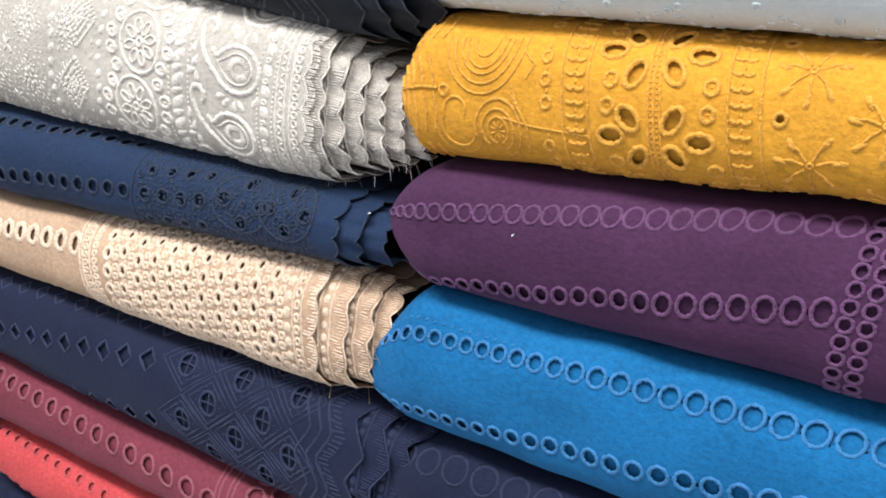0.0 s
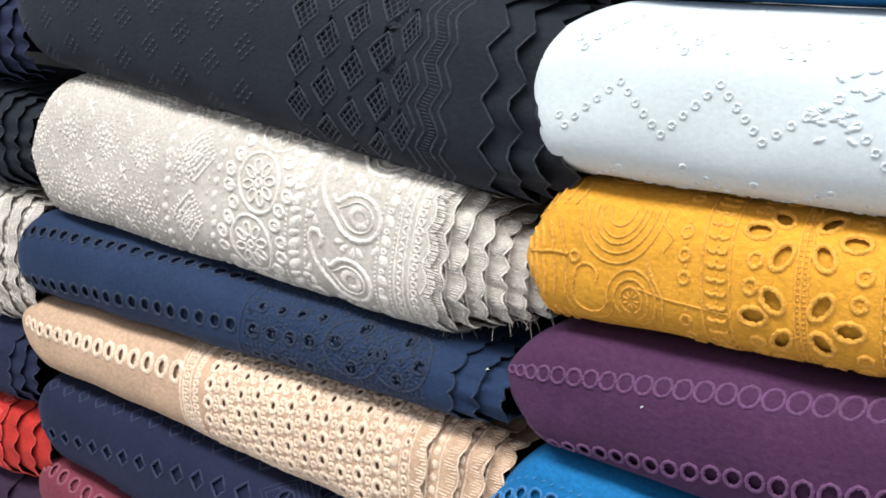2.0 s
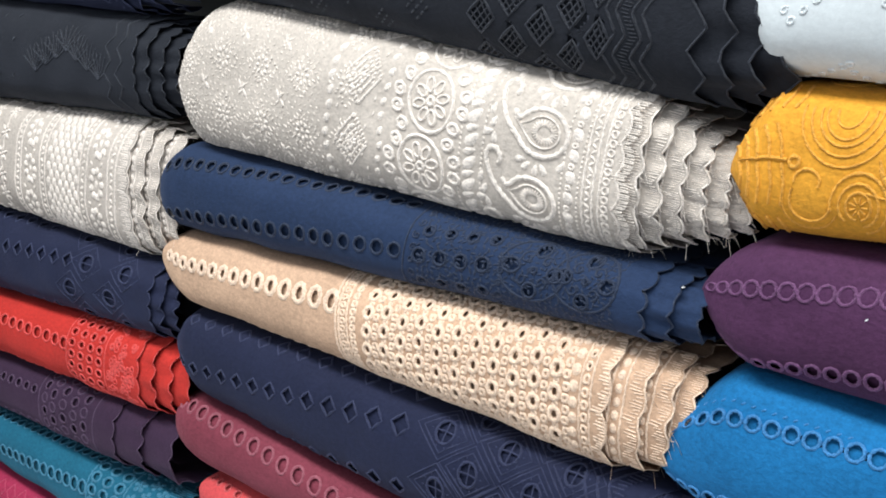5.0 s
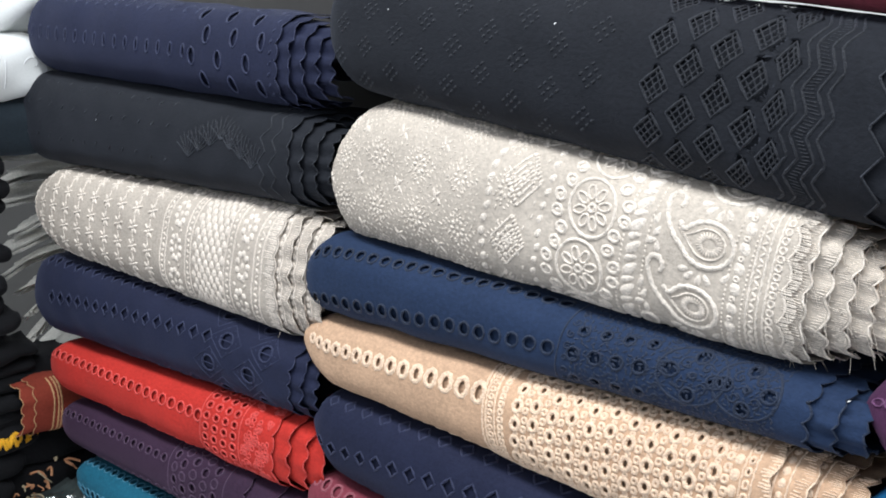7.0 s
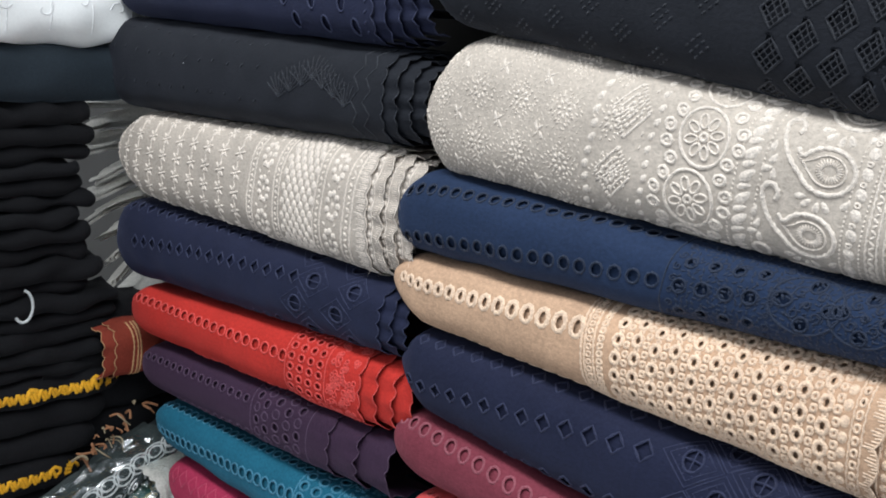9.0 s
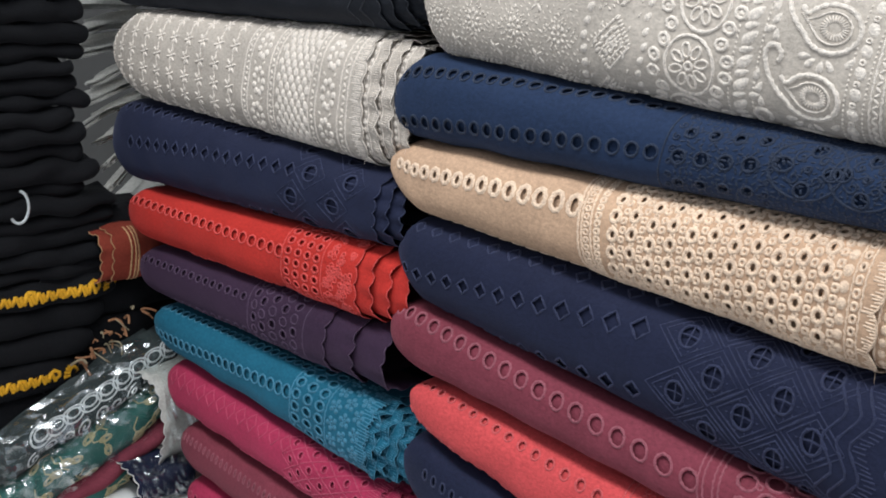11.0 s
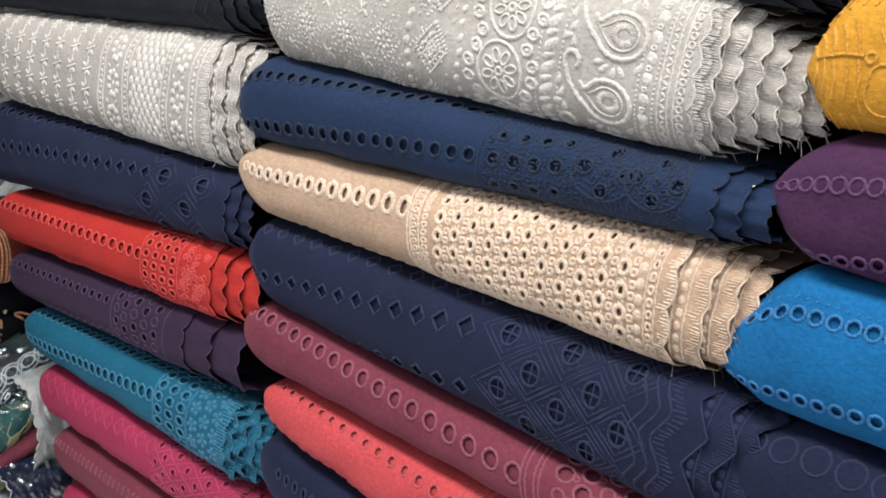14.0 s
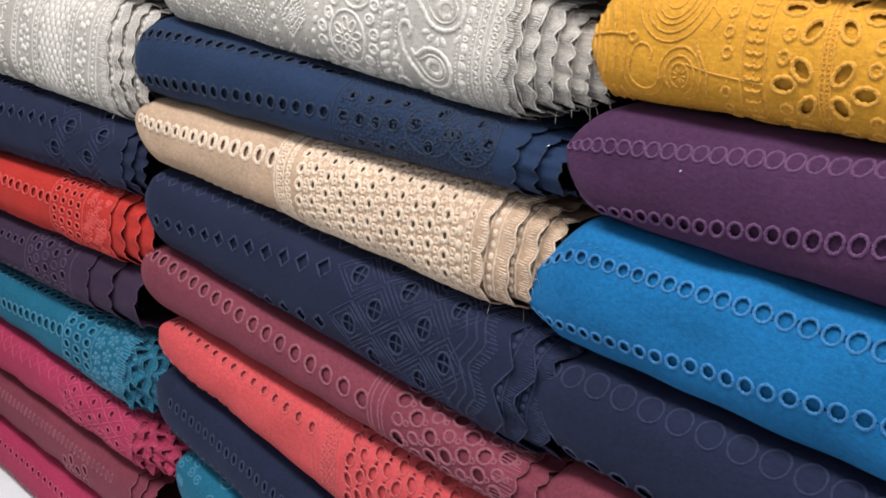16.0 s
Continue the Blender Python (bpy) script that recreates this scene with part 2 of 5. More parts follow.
class Stitch:
    """Embroidery for one bolt: raised lines, satin petals, and eyelets with their holes."""

    tight = 1.0

    def __init__(self, b, lift=None, skew=None):
        self.skew = skew
        self.b, self.lift, self.v, self.f, self.n, self.holes, self.pieces = b, lift, [], [], 0, [], []

    def lie(self, q):
        """How the printed pattern lies on this bolt: stretched and shifted a little, with its border kept at the open end."""
        q = np.asarray(q, float)
        if self.skew is None:
            return q
        a, c, d, e, f, g, old = self.skew
        u, v = q[..., 0], q[..., 1]
        t = np.clip((u - 0.8 * old) / (0.2 * old), 0, 1)
        un = (1 - t) * (a * u + c * v + d) + t * (u - old + self.b.length)
        return np.stack([un, e * u + f * v + g], -1)

    def off_end(self, q):
        return q[..., 0].min() < self.b.start + 0.006

    def _add(self, p, f, piece=""):
        if piece:
            self.pieces.append((piece, p, f))
            return
        self.v.append(p)
        self.f.append(np.asarray(f) + self.n)
        self.n += len(p)

    def line(self, pts, width=0.0012, rise=0.0011, closed=False, piece=""):
        pts = self.lie(pts)
        if not closed and 2 < len(pts) < 8:
            # follow the curve of the cloth between far points
            go = np.r_[0, np.cumsum(np.linalg.norm(np.diff(pts, axis=0), axis=1))]
            to = np.linspace(0, go[-1], max(len(pts), int(go[-1] / 0.0018) + 2))
            pts = np.stack([np.interp(to, go, pts[:, 0]), np.interp(to, go, pts[:, 1])], 1)
        n = len(pts)
        if self.off_end(pts):
            return
        if closed:
            d = np.roll(pts, -1, 0) - np.roll(pts, 1, 0)
        else:
            d = np.gradient(pts, axis=0)
        d /= np.linalg.norm(d, axis=1, keepdims=True) + 1e-12
        side = np.stack([-d[:, 1], d[:, 0]], 1)
        # stitches: the line swells and shrinks from thread to thread
        i = np.arange(n)
        wob = 1 + 0.16 * np.where(i % 2, 1, -1) + 0.12 * np.sin(i * 2.4 + 900 * pts[:, 0].sum())
        q = pts[:, None, :] + side[:, None, :] * (width * np.array([-1, -0.55, 0.55, 1]))[None, :, None] * wob[:, None, None]
        h = 0.75 * rise * np.array([-0.25, 0.95, 0.95, -0.25])[None, :] * (0.55 + 0.45 * wob)[:, None]
        p = self.b.proud(q[..., 0], q[..., 1], h, self.lift).reshape(-1, 3)
        f = []
        for i in range(n if closed else n - 1):
            j = (i + 1) % n
            for k in range(3):
                f.append((i * 4 + k, j * 4 + k, j * 4 + k + 1, i * 4 + k + 1))
        self._add(p, f, piece)

    def ring(self, u, v, ru, rv=None, turn=0.0, width=0.0013, rise=0.0013, hole=True, piece="", seg=18):
        rv = rv or ru
        a = np.linspace(0, 2 * np.pi, seg, endpoint=False)
        c, s = math.cos(turn), math.sin(turn)
        x, y = ru * np.cos(a), rv * np.sin(a)
        self.line(np.stack([u + x * c - y * s, v + x * s + y * c], 1), width, rise, True, piece)
        u, v = (float(c) for c in self.lie((u, v)))
        if hole and u - ru > self.b.start + 0.007:
            self.holes.append((u, v, self.tight * max(ru - width * 0.95, ru * 0.42), max(rv - width * 0.95, rv * 0.42), turn, False))

    def diamond(self, u, v, ru, rv, width=0.0012, rise=0.0012, hole=True, piece=""):
        k = np.array([0, 0.5, 1, 1.5, 2, 2.5, 3, 3.5])
        x = np.array([1, 0.5, 0, -0.5, -1, -0.5, 0, 0.5])
        y = np.array([0, 0.5, 1, 0.5, 0, -0.5, -1, -0.5])
        self.line(np.stack([u + ru * x, v + rv * y], 1), width, rise, True, piece)
        u, v = (float(c) for c in self.lie((u, v)))
        if hole and u - ru > self.b.start + 0.007:
            self.holes.append((u, v, ru * 0.9, rv * 0.9, 0.0, True))

    def row(self, u0, u1, v0, v1, n, r, rv=None, grow=1.0, kind="ring", width=0.0013, hole=True):
        """A row of eyelets whose size and spacing grow along it."""
        q = np.linspace(0, 1, n)
        q = q if grow == 1 else (np.exp(q * math.log(grow)) - 1) / (grow - 1)
        for k in q:
            g = (1 + (grow - 1) * k) / (1 + (grow - 1) * 0.5)
            u, v = u0 + (u1 - u0) * k, v0 + (v1 - v0) * k
            if kind == "ring":
                self.ring(u, v, r * g, (rv or r) * g, 0, width, 0.0013, hole, "eyelet")
            else:
                self.diamond(u, v, r * g, (rv or r) * g, width, 0.0012, hole, "eyelet")

    def upright(self, u, v0, v1, width=0.0010, wave=0.0, n=24, lean=0.0):
        v = np.linspace(v0, v1, n)
        self.line(np.stack([u + wave * np.sin(v * 900) + lean * (v - v0), v], 1), width)

    def zigzag(self, u, v0, v1, pitch, deep, width=0.001):
        v = np.linspace(v0, v1, int((v1 - v0) / pitch * 8) + 2)
        self.line(np.stack([u + scallop(v, pitch, deep, "zigzag"), v], 1), width)

    def teeth(self, u0, u1, v0, v1, pitch, wave, deep, kind, width=0.0006):
        """Blanket stitch that follows the scalloped edge."""
        for v in np.arange(v0, v1, pitch):
            e = float(scallop(np.array(v), wave, deep, kind))
            j = 0.0025 * math.sin(v * 7919.0)
            self.line(np.array([(u0 + e * 0.9 + j, v), (u1 + e - 0.001, v + pitch * 0.3 * math.sin(v * 5101.0))]), width, 0.0006)

    def swirl(self, u, v, r, turns=1.6, turn=0.0, width=0.001, n=30, flip=1):
        a = np.linspace(0, turns * 2 * np.pi, n)
        rr = r * (1 - 0.85 * a / a[-1])
        self.line(np.stack([u + rr * np.cos(turn + flip * a), v + rr * np.sin(turn + flip * a)], 1), width)

    def satin(self, u, v, ru, rv, turn=0.0, rise=0.0016, point=0.0, seg=10):
        a = np.linspace(0, 2 * np.pi, seg, endpoint=False)
        c, s = math.cos(turn), math.sin(turn)
        x, y = ru * np.cos(a), rv * np.sin(a) * (1 - point * np.cos(a))
        rings = []
        for k in (1, 0.7):
            rings.append(np.stack([u + k * (x * c - y * s), v + k * (x * s + y * c)], 1))
        q = self.lie(np.concatenate(rings + [np.array([[u, v]])]))
        if self.off_end(q):
            return
        h = np.r_[np.full(seg, -0.0003), np.full(seg, rise * 0.55), rise * 0.62]
        p = self.b.proud(q[:, 0], q[:, 1], h, self.lift)
        f = []
        for i in range(seg):
            j = (i + 1) % seg
            f.append((i, j, seg + j, seg + i))
            f.append((seg + i, seg + j, 2 * seg, 2 * seg))
        f = [(*g[:3], g[3]) if g[2] != g[3] else g for g in f]
        self._add(p, f)

    def dots(self, pts, r=0.0012, rise=0.0011):
        for u, v in pts:
            self.satin(u, v, r, r, 0, rise, 0, 6)

    def flower(self, u, v, r, petals=8, hole=False, turn=0.0, fat=0.3):
        for k in range(petals):
            a = turn + 2 * math.pi * k / petals
            self.satin(u + 0.62 * r * math.cos(a), v + 0.62 * r * math.sin(a), r * 0.36, r * fat, a)
        self.ring(u, v, r * 0.2, width=0.0009, hole=hole, seg=8)

    def spray(self, u, v, r, n=7, turn=0.0):
        for k in range(n):
            a = turn + 2 * math.pi * k / n
            self.satin(u + 0.6 * r * math.cos(a), v + 0.6 * r * math.sin(a), r * 0.42, r * 0.17, a, 0.0022, 0.2)


def clean(faces):
    return [tuple(dict.fromkeys(int(i) for i in f)) for f in faces]


def build_bolt(b, name, label, fabric, yarn, draw=None, layers=3, stagger=0.018, gap=0.0045, wave=0.02, deep=0.006, kind="round",
               ruffle=0.003, step=0.0024, ends=None, lining=None, group="folded cloth in the stacks", fray=0, rich=False, lint=(), skew=None, category="fabric bolt"):
    foot = b.at(b.length / 2, -b.half - 0.05)
    root = thing(name, tuple(float(c) for c in foot), label, category, group)
    st = Stitch(b, None, skew)
    if draw:
        draw(st, b)
    ends = ends or [b.length + stagger * k for k in range(layers)]
    ver, fac, edge = shell(b, 0, ends[0], 0.0, st.holes, step if st.holes else 0.004, wave, deep, kind, seed=b.seed)
    part("outer_layer", ver, fac, fabric, root)
    hv, hf = hem(edge, 0.0011)
    part("hem", hv, hf, yarn, root)
    for k in range(1, layers):
        ver, fac, edge = shell(b, gap * (k - 0.35), ends[k], ruffle, [], 0.006, wave * (1 + 0.1 * math.sin(5 * k + b.seed)), deep, kind, 0.03 if k < 3 else 0.0, 0.06, seed=b.seed + k)
        lay = part("inner_layer", ver, fac, lining or fabric, root)
        hv, hf = hem(edge, 0.001)
        part("hem", hv, hf, yarn, root)
        if rich:
            wk = wave * (1 + 0.1 * math.sin(5 * k + b.seed))
            si = Stitch(b, ruffled(gap * (k - 0.35), ends[k], ruffle, wk, b.seed + k))
            si.teeth(ends[k] - 0.009, ends[k] - 0.001, -b.half, b.half, 0.0022, wk, deep, kind, 0.0004)
            for v in np.arange(-b.half, b.half, 0.0090):
                si.satin(ends[k] - 0.0155, v, 0.0032, 0.0038, 0, 0.0014, 0, 8)
            si.upright(ends[k] - 0.0105, -b.half, b.half, 0.0008, 0.0003, 50)
            si.upright(ends[k] - 0.021, -b.half, b.half, 0.001, 0.0004, 50)
            part("edge_stitching", np.concatenate(si.v), clean(np.concatenate([np.asarray(f) for f in si.f])), yarn, lay, "", "stuff")
    if st.n:
        part("embroidery", np.concatenate(st.v), clean(np.concatenate([np.asarray(f) for f in st.f])), yarn, root, "raised embroidery in matching yarn", "stuff")
    for pn, p, f in st.pieces:
        part(pn, p, f, yarn, root)
    # the cloth packed inside the fold
    core = 0.012 + gap * layers
    back = 0.30 if b.across is None else 0.10
    arc = np.linspace(-b.half, b.half, 28)
    vv = np.concatenate([[-b.half - back], arc, [b.half + back]])[:, None]
    uu = np.linspace(b.start + 0.02, ends[-1] - 0.015, 40)[None, :]
    p = b.at(uu + 0 * vv, vv + 0 * uu, -min(core, 0.3 * (b.zl[1] - b.zl[0])))
    part("folded_core", p.reshape(-1, 3), grid_faces(30, 40), lining or fabric, root)
    for u, v in lint:
        p = b.proud(np.array([u, u + 0.0012, u + 0.002, u + 0.0008]), np.array([v, v + 0.0004, v + 0.0020, v + 0.0015]), np.array([0.0004, 0.0009, 0.0005, 0.0012]))
        part("lint_speck", p, [(0, 1, 2, 3)], LINT, root, "speck of white lint")
    # threads hanging loose at the cut end
    if fray:
        r = random.Random(b.seed)
        fv, ff = [], []
        for _ in range(fray):
            k = r.randrange(layers)
            v = r.uniform(-b.half, b.half * 0.9)
            p0 = b.at(ends[k] + deep * 0.5, v, -gap * k)
            d = np.array((r.uniform(0.2, 1), r.uniform(-0.9, 0.1), r.uniform(-0.9, 0.5)))
            n = r.uniform(0.004, 0.016)
            p = [p0 + d * n * s + np.array((0, 0, -0.4 * n * s * s)) for s in (0, 0.35, 0.7, 1)]
            o = len(fv)
            for q in p:
                fv += [q + (0, 0, 0.0002), q + (0.0002, 0, -0.0002), q + (-0.0002, 0.0001, -0.0002)]
            for i in range(3):
                for s in range(3):
                    ff.append((o + i * 3 + s, o + i * 3 + (s + 1) % 3, o + i * 3 + 3 + (s + 1) % 3, o + i * 3 + 3 + s))
        part("loose_threads", fv, ff, yarn, root, "frayed loose threads", "stuff")
    return root


# ---- colours of the cloth ----
def pair(name, colour, lift=1.25, add=0.01, **kw):
    return cloth(name + "_cotton", colour, **kw), thread(name + "_yarn", tuple(min(0.9, c * lift + add) for c in colour))


LINT = thread("lint", (0.75, 0.75, 0.75))
GREIGE = pair("greige", (0.445, 0.390, 0.332), 1.40, 0.07)
CREAM = pair("cream", (0.42, 0.366, 0.312), 1.46, 0.07)
YELLOW = pair("mustard", (0.58, 0.258, 0.020), 1.14, 0.010)
PURPLE = pair("purple", (0.050, 0.0128, 0.045), 2.0, 0.014)
BLUE = pair("blue", (0.0012, 0.110, 0.275), 1.3, 0.03)
BEIGE = pair("beige", (0.470, 0.302, 0.195), 1.44, 0.11)
NAVY = pair("navy", (0.0056, 0.0086, 0.029), 1.6, 0.004)
STEEL = pair("deep_blue", (0.0075, 0.020, 0.054), 0.62, 0.002)
INK = pair("ink", (0.0042, 0.0056, 0.0095), 1.2, 0.002)
MAROON = pair("maroon", (0.165, 0.028, 0.044), 1.4, 0.03)
CORAL = pair("coral", (0.52, 0.060, 0.062), 0.95, 0.02)
RED = pair("red", (0.43, 0.022, 0.015), 1.35, 0.03)
TEAL = pair("teal", (0.005, 0.092, 0.150), 1.5, 0.03)
PINK = pair("raspberry", (0.33, 0.022, 0.065), 1.2, 0.02)
WHITE = pair("white", (0.51, 0.54, 0.535), 1.12, 0.02, bump=0.15, vary=0.08)
BLEACHED = pair("bleached_white", (0.82, 0.83, 0.81), 1.04, 0.0, bump=0.15, vary=0.05)
PLUM = pair("plum", (0.028, 0.0112, 0.030), 1.5, 0.008)

# ---- the room round the stacks ----
WALL = plain("painted_wall", (0.72, 0.72, 0.70), 0.7)
SHELF = plain("white_laminate", (0.80, 0.80, 0.78), 0.35)
slab("shelf_board", (-2.2, -0.35, -0.70), (2.2, 0.6, -0.66), SHELF, "white laminate shelf board under the stacks", "shelf")
slab("shelf_return", (-2.2, -2.0, -0.70), (-0.55, -0.352, -0.66), SHELF, "white laminate shelf board along the side wall", "shelf")
# added board: its dark colour stands in for the shade between the stacks
slab("gap_shade_board", (-2.19, 0.36, -0.658), (1.2, 0.38, 0.36), plain("gap_shade_dark", (0.035, 0.033, 0.032), 0.6), "dark plain board added behind the stacks to stand in for shade in the gaps")
slab("wall_north", (-2.2, 0.60, -1.6), (2.2, 0.70, 1.8), WALL, "plain painted wall behind the stacks")
slab("wall_west", (-2.3, -2.6, -1.6), (-2.2, 0.70, 1.8), WALL, "plain painted wall")
slab("floor", (-2.3, -2.6, -1.7), (2.3, 0.70, -1.6), plain("floor_tile", (0.45, 0.43, 0.40), 0.4), "plain pale floor")

# ---- the stacks ----
def rnd(seed):
    return random.Random(seed)


def slant(st, u, lean, lo, hi, width=0.0009, n=60, wave=0.0004):
    """A stitched line round the bolt that leans along it by lean metres a metre."""
    v = np.linspace(lo, hi, n)
    st.line(np.stack([u + lean * v + wave * np.sin(v * 900), v], 1), width)


def arc(cu, cv, ru, rv, a0, a1, n=20):
    a = np.linspace(a0, a1, n)
    return np.stack([cu + ru * np.cos(a), cv + rv * np.sin(a)], 1)


def draw_greige(st, b):
    r = rnd(1)
    lo, hi = -b.half, b.half + 0.02
    # wheels of looped petals in a column, each flanked by loops
    for v in (-0.081, -0.0286, 0.0238, 0.0762):
        u = 0.3474 + 0.126 * v
        st.ring(u, v, 0.0218, 0.0245, 0.1, 0.0016, 0.0018, False, "", 34)
        st.ring(u, v, 0.0032, None, 0, 0.0016, 0.0018, False, "", 10)
        for k in range(8):
            a = k * math.pi / 4 + 0.25
            st.ring(u + 0.0118 * math.cos(a), v + 0.0130 * math.sin(a), 0.0058, 0.0034, math.atan2(1.1 * math.sin(a), math.cos(a)), 0.0011, 0.0017, False, "", 14)
        for side in (-1, 1):
            for dv, du in ((-0.0197, 0.0255), (-0.0066, 0.0325), (0.0066, 0.0325), (0.0197, 0.0255)):
                st.ring(u + side * du + 0.05 * dv, v + dv + 0.002 * side, 0.0050, 0.0042, 0.5 * side * (dv > 0) - 0.3, 0.0017, 0.0018, False, "", 14)
                st.satin(u + side * du + 0.05 * dv, v + dv + 0.002 * side, 0.0034, 0.0026, 0.3, 0.0008, 0, 8)
    # leaves up the border between dotted lines
    for v in np.arange(lo, hi, 0.0187):
        st.satin(0.3928 + 0.09 * v, v, 0.0088, 0.0046, 0.75, 0.0019, 0.35, 12)
        st.satin(0.3928 + 0.09 * v, v + 0.0094, 0.0070, 0.0032, 0.35, 0.0016, 0.35, 10)
    for v in np.arange(lo, hi, 0.0042):
        for u in (0.3825, 0.4035):
            st.satin(u + 0.09 * v, v, 0.0010, 0.0017, 0.3, 0.0011, 0, 6)
    # paisleys: a round belly, a tail drawn up and a hooked tip
    for k in (-2, -1, 0, 1):
        du, dv = 0.0075 * k, 0.0545 * k
        cu, cv = 0.4535 + du, 0.0195 + dv
        belly = arc(cu, cv, 0.0205, 0.0180, 2.55, -2.75, 34)
        q = np.linspace(0, 1, 14)[1:, None]
        a, c, d = belly[-1], np.array((0.4170 + du, 0.0260 + dv)), np.array((0.4142 + du, 0.0480 + dv))
        tail = (1 - q) ** 2 * a + 2 * q * (1 - q) * c + q ** 2 * d
        hook = arc(0.4207 + du, 0.0485 + dv, 0.0065, 0.0070, math.pi, -0.75, 14)[1:]
        neck = np.linspace((0.4285 + du, 0.0330 + dv), belly[0], 7)[:-1] + np.array((0.0, -0.0035)) * np.sin(np.linspace(0, math.pi, 7))[:-1, None]
        outline = np.concatenate([neck, belly, tail, hook])
        st.line(outline, 0.0022, 0.0019)
        drop = arc(0.4540 + du, cv + 0.0005, 0.0135, 0.0118, 2.5, -2.5, 26)
        st.line(np.concatenate([drop, [(0.4345 + du, cv + 0.0035)]]), 0.0008, 0.0014, True)
        for i in range(26):
            t = i * 2 * math.pi / 26
            st.satin(0.4550 + du + 0.0078 * math.cos(t), cv + 0.0007 + 0.0068 * math.sin(t), 0.0036, 0.0008, t, 0.0015, 0, 6)
        for i in range(9):
            st.satin(0.4300 + du + 0.0012 * i, 0.0270 + dv - 0.0012 * i, 0.0022, 0.0008, 0.2, 0.0011, 0, 6)
        # leaf sprays that fill the corners
        for su, sv, t in ((0.4075, 0.0300, 1.3), (0.4100, 0.0200, 1.1), (0.4060, 0.0120, 0.3), (0.4115, 0.0080, 1.6), (0.4400, -0.0075, 0.8), (0.4480, -0.0100, 1.4), (0.4545, -0.0080, 2.1), (0.4350, -0.0030, 0.2), (0.4690, -0.0030, 0.9)):
            st.satin(su + du + 0.002, sv + dv, 0.0056, 0.0030, t, 0.0014, 0.4, 8)
    # border: loops between dotted lines, crossed stitches, then blanket stitch to the scallops
    for v in np.arange(lo, hi, 0.0165):
        st.satin(0.4800 + 0.064 * v, v, 0.0046, 0.0062, 0.2, 0.0018, 0, 10)
        st.ring(0.4800 + 0.064 * v, v + 0.0082, 0.0018, None, 0, 0.0011, 0.0014, False, "", 8)
    for v in np.arange(lo, hi, 0.0040):
        for u in (0.4730, 0.4872):
            st.satin(u + 0.064 * v, v, 0.0010, 0.0015, 0, 0.0011, 0, 6)
    for u in (0.4905, 0.4985, 0.5035):
        slant(st, u, 0.03, lo, hi, 0.0010)
    for j, v in enumerate(np.arange(lo, hi, 0.0046)):
        st.satin(0.4945 + 0.03 * v, v, 0.0036, 0.0014, 0.8 if j % 2 else -0.8, 0.0013, 0, 6)
    for v in np.arange(lo, hi, 0.0072):
        st.ring(0.5080 + 0.02 * v, v, 0.0024, 0.0028, 0, 0.0010, 0.0013, False, "", 8)
    st.teeth(0.512, 0.521, lo, hi, 0.0017, 0.026, 0.0062, "round", 0.0005)
    # diamonds of slanted stitches between two columns of leaves
    for v in (-0.0786, -0.0234, 0.0318, 0.087):
        u = 0.2725 + 0.21 * v
        for q, m in ((0.0185, 8), (0.0115, 5), (0.0055, 3)):
            for k in range(m):
                t = (k + 0.5) / m
                for sx, sy in ((1, 1), (-1, 1), (1, -1), (-1, -1)):
                    st.satin(u + sx * q * (1 - t) + 0.2 * sy * q * t, v + sy * q * 1.25 * t, 0.0034, 0.0014, 0.85, 0.0015, 0, 6)
        st.satin(u, v, 0.003, 0.003, 0, 0.0016)
    for k, v in enumerate(np.arange(lo, hi, 0.0118)):
        z = 0.010 * abs(((v + 0.3 - 0.0318) / 0.0552) % 1 * 2 - 1)
        st.satin(0.2400 + 0.12 * v + 0.4 * z, v, 0.0054, 0.0036, 0.9, 0.0017, 0.3, 8)
        st.satin(0.3035 + 0.12 * v - 0.4 * z, v, 0.0048, 0.0032, 0.9, 0.0016, 0.3, 8)
        for du in (-0.0085, 0.0085):
            st.satin(0.272 + 0.2 * v + du * (1 + z * 160), v, 0.0030, 0.0011, 1.2, 0.0011, 0.2, 6)
    # field: flowers and sprigs in turn, each fenced by a lozenge of small stitches
    for i in range(-1, 5):
        for j in range(-2, 5):
            u, v = 0.0535 + 0.0522 * i, -0.0250 + 0.0455 * j
            for k in range(8):
                a = k * math.pi / 4
                st.satin(u + 0.0062 * math.cos(a), v + 0.0066 * math.sin(a), 0.0026, 0.0017, a, 0.0016, 0, 8)
                st.satin(u + 0.0105 * math.cos(a + 0.4), v + 0.0112 * math.sin(a + 0.4), 0.0015, 0.0012, a, 0.0012, 0, 6)
            st.satin(u, v, 0.0016, 0.0016, 0, 0.0013, 0, 6)
            for k in range(20):
                t = k / 20 * 4
                x, y = 1 - abs(t % 4 - 2), abs((t + 3) % 4 - 2) - 1
                st.satin(u + 0.0195 * x + r.uniform(-0.0008, 0.0008), v + 0.0168 * y + r.uniform(-0.0008, 0.0008), 0.0022, 0.0009, 0.8 if x * y > 0 else -0.8, 0.0012, 0, 6)
            u, v = u + 0.0262, v + 0.0228
            if u < 0.232:
                st.satin(u - 0.003, v + 0.003, 0.0056, 0.0017, 1.95, 0.0016, 0.3, 8)
                st.satin(u + 0.003, v - 0.003, 0.0050, 0.0017, 2.2, 0.0015, 0.3, 8)
                st.satin(u + 0.002, v + 0.003, 0.0040, 0.0014, 0.5, 0.0014, 0.3, 8)
                st.satin(u - 0.003, v - 0.003, 0.0036, 0.0014, 0.7, 0.0013, 0.3, 8)
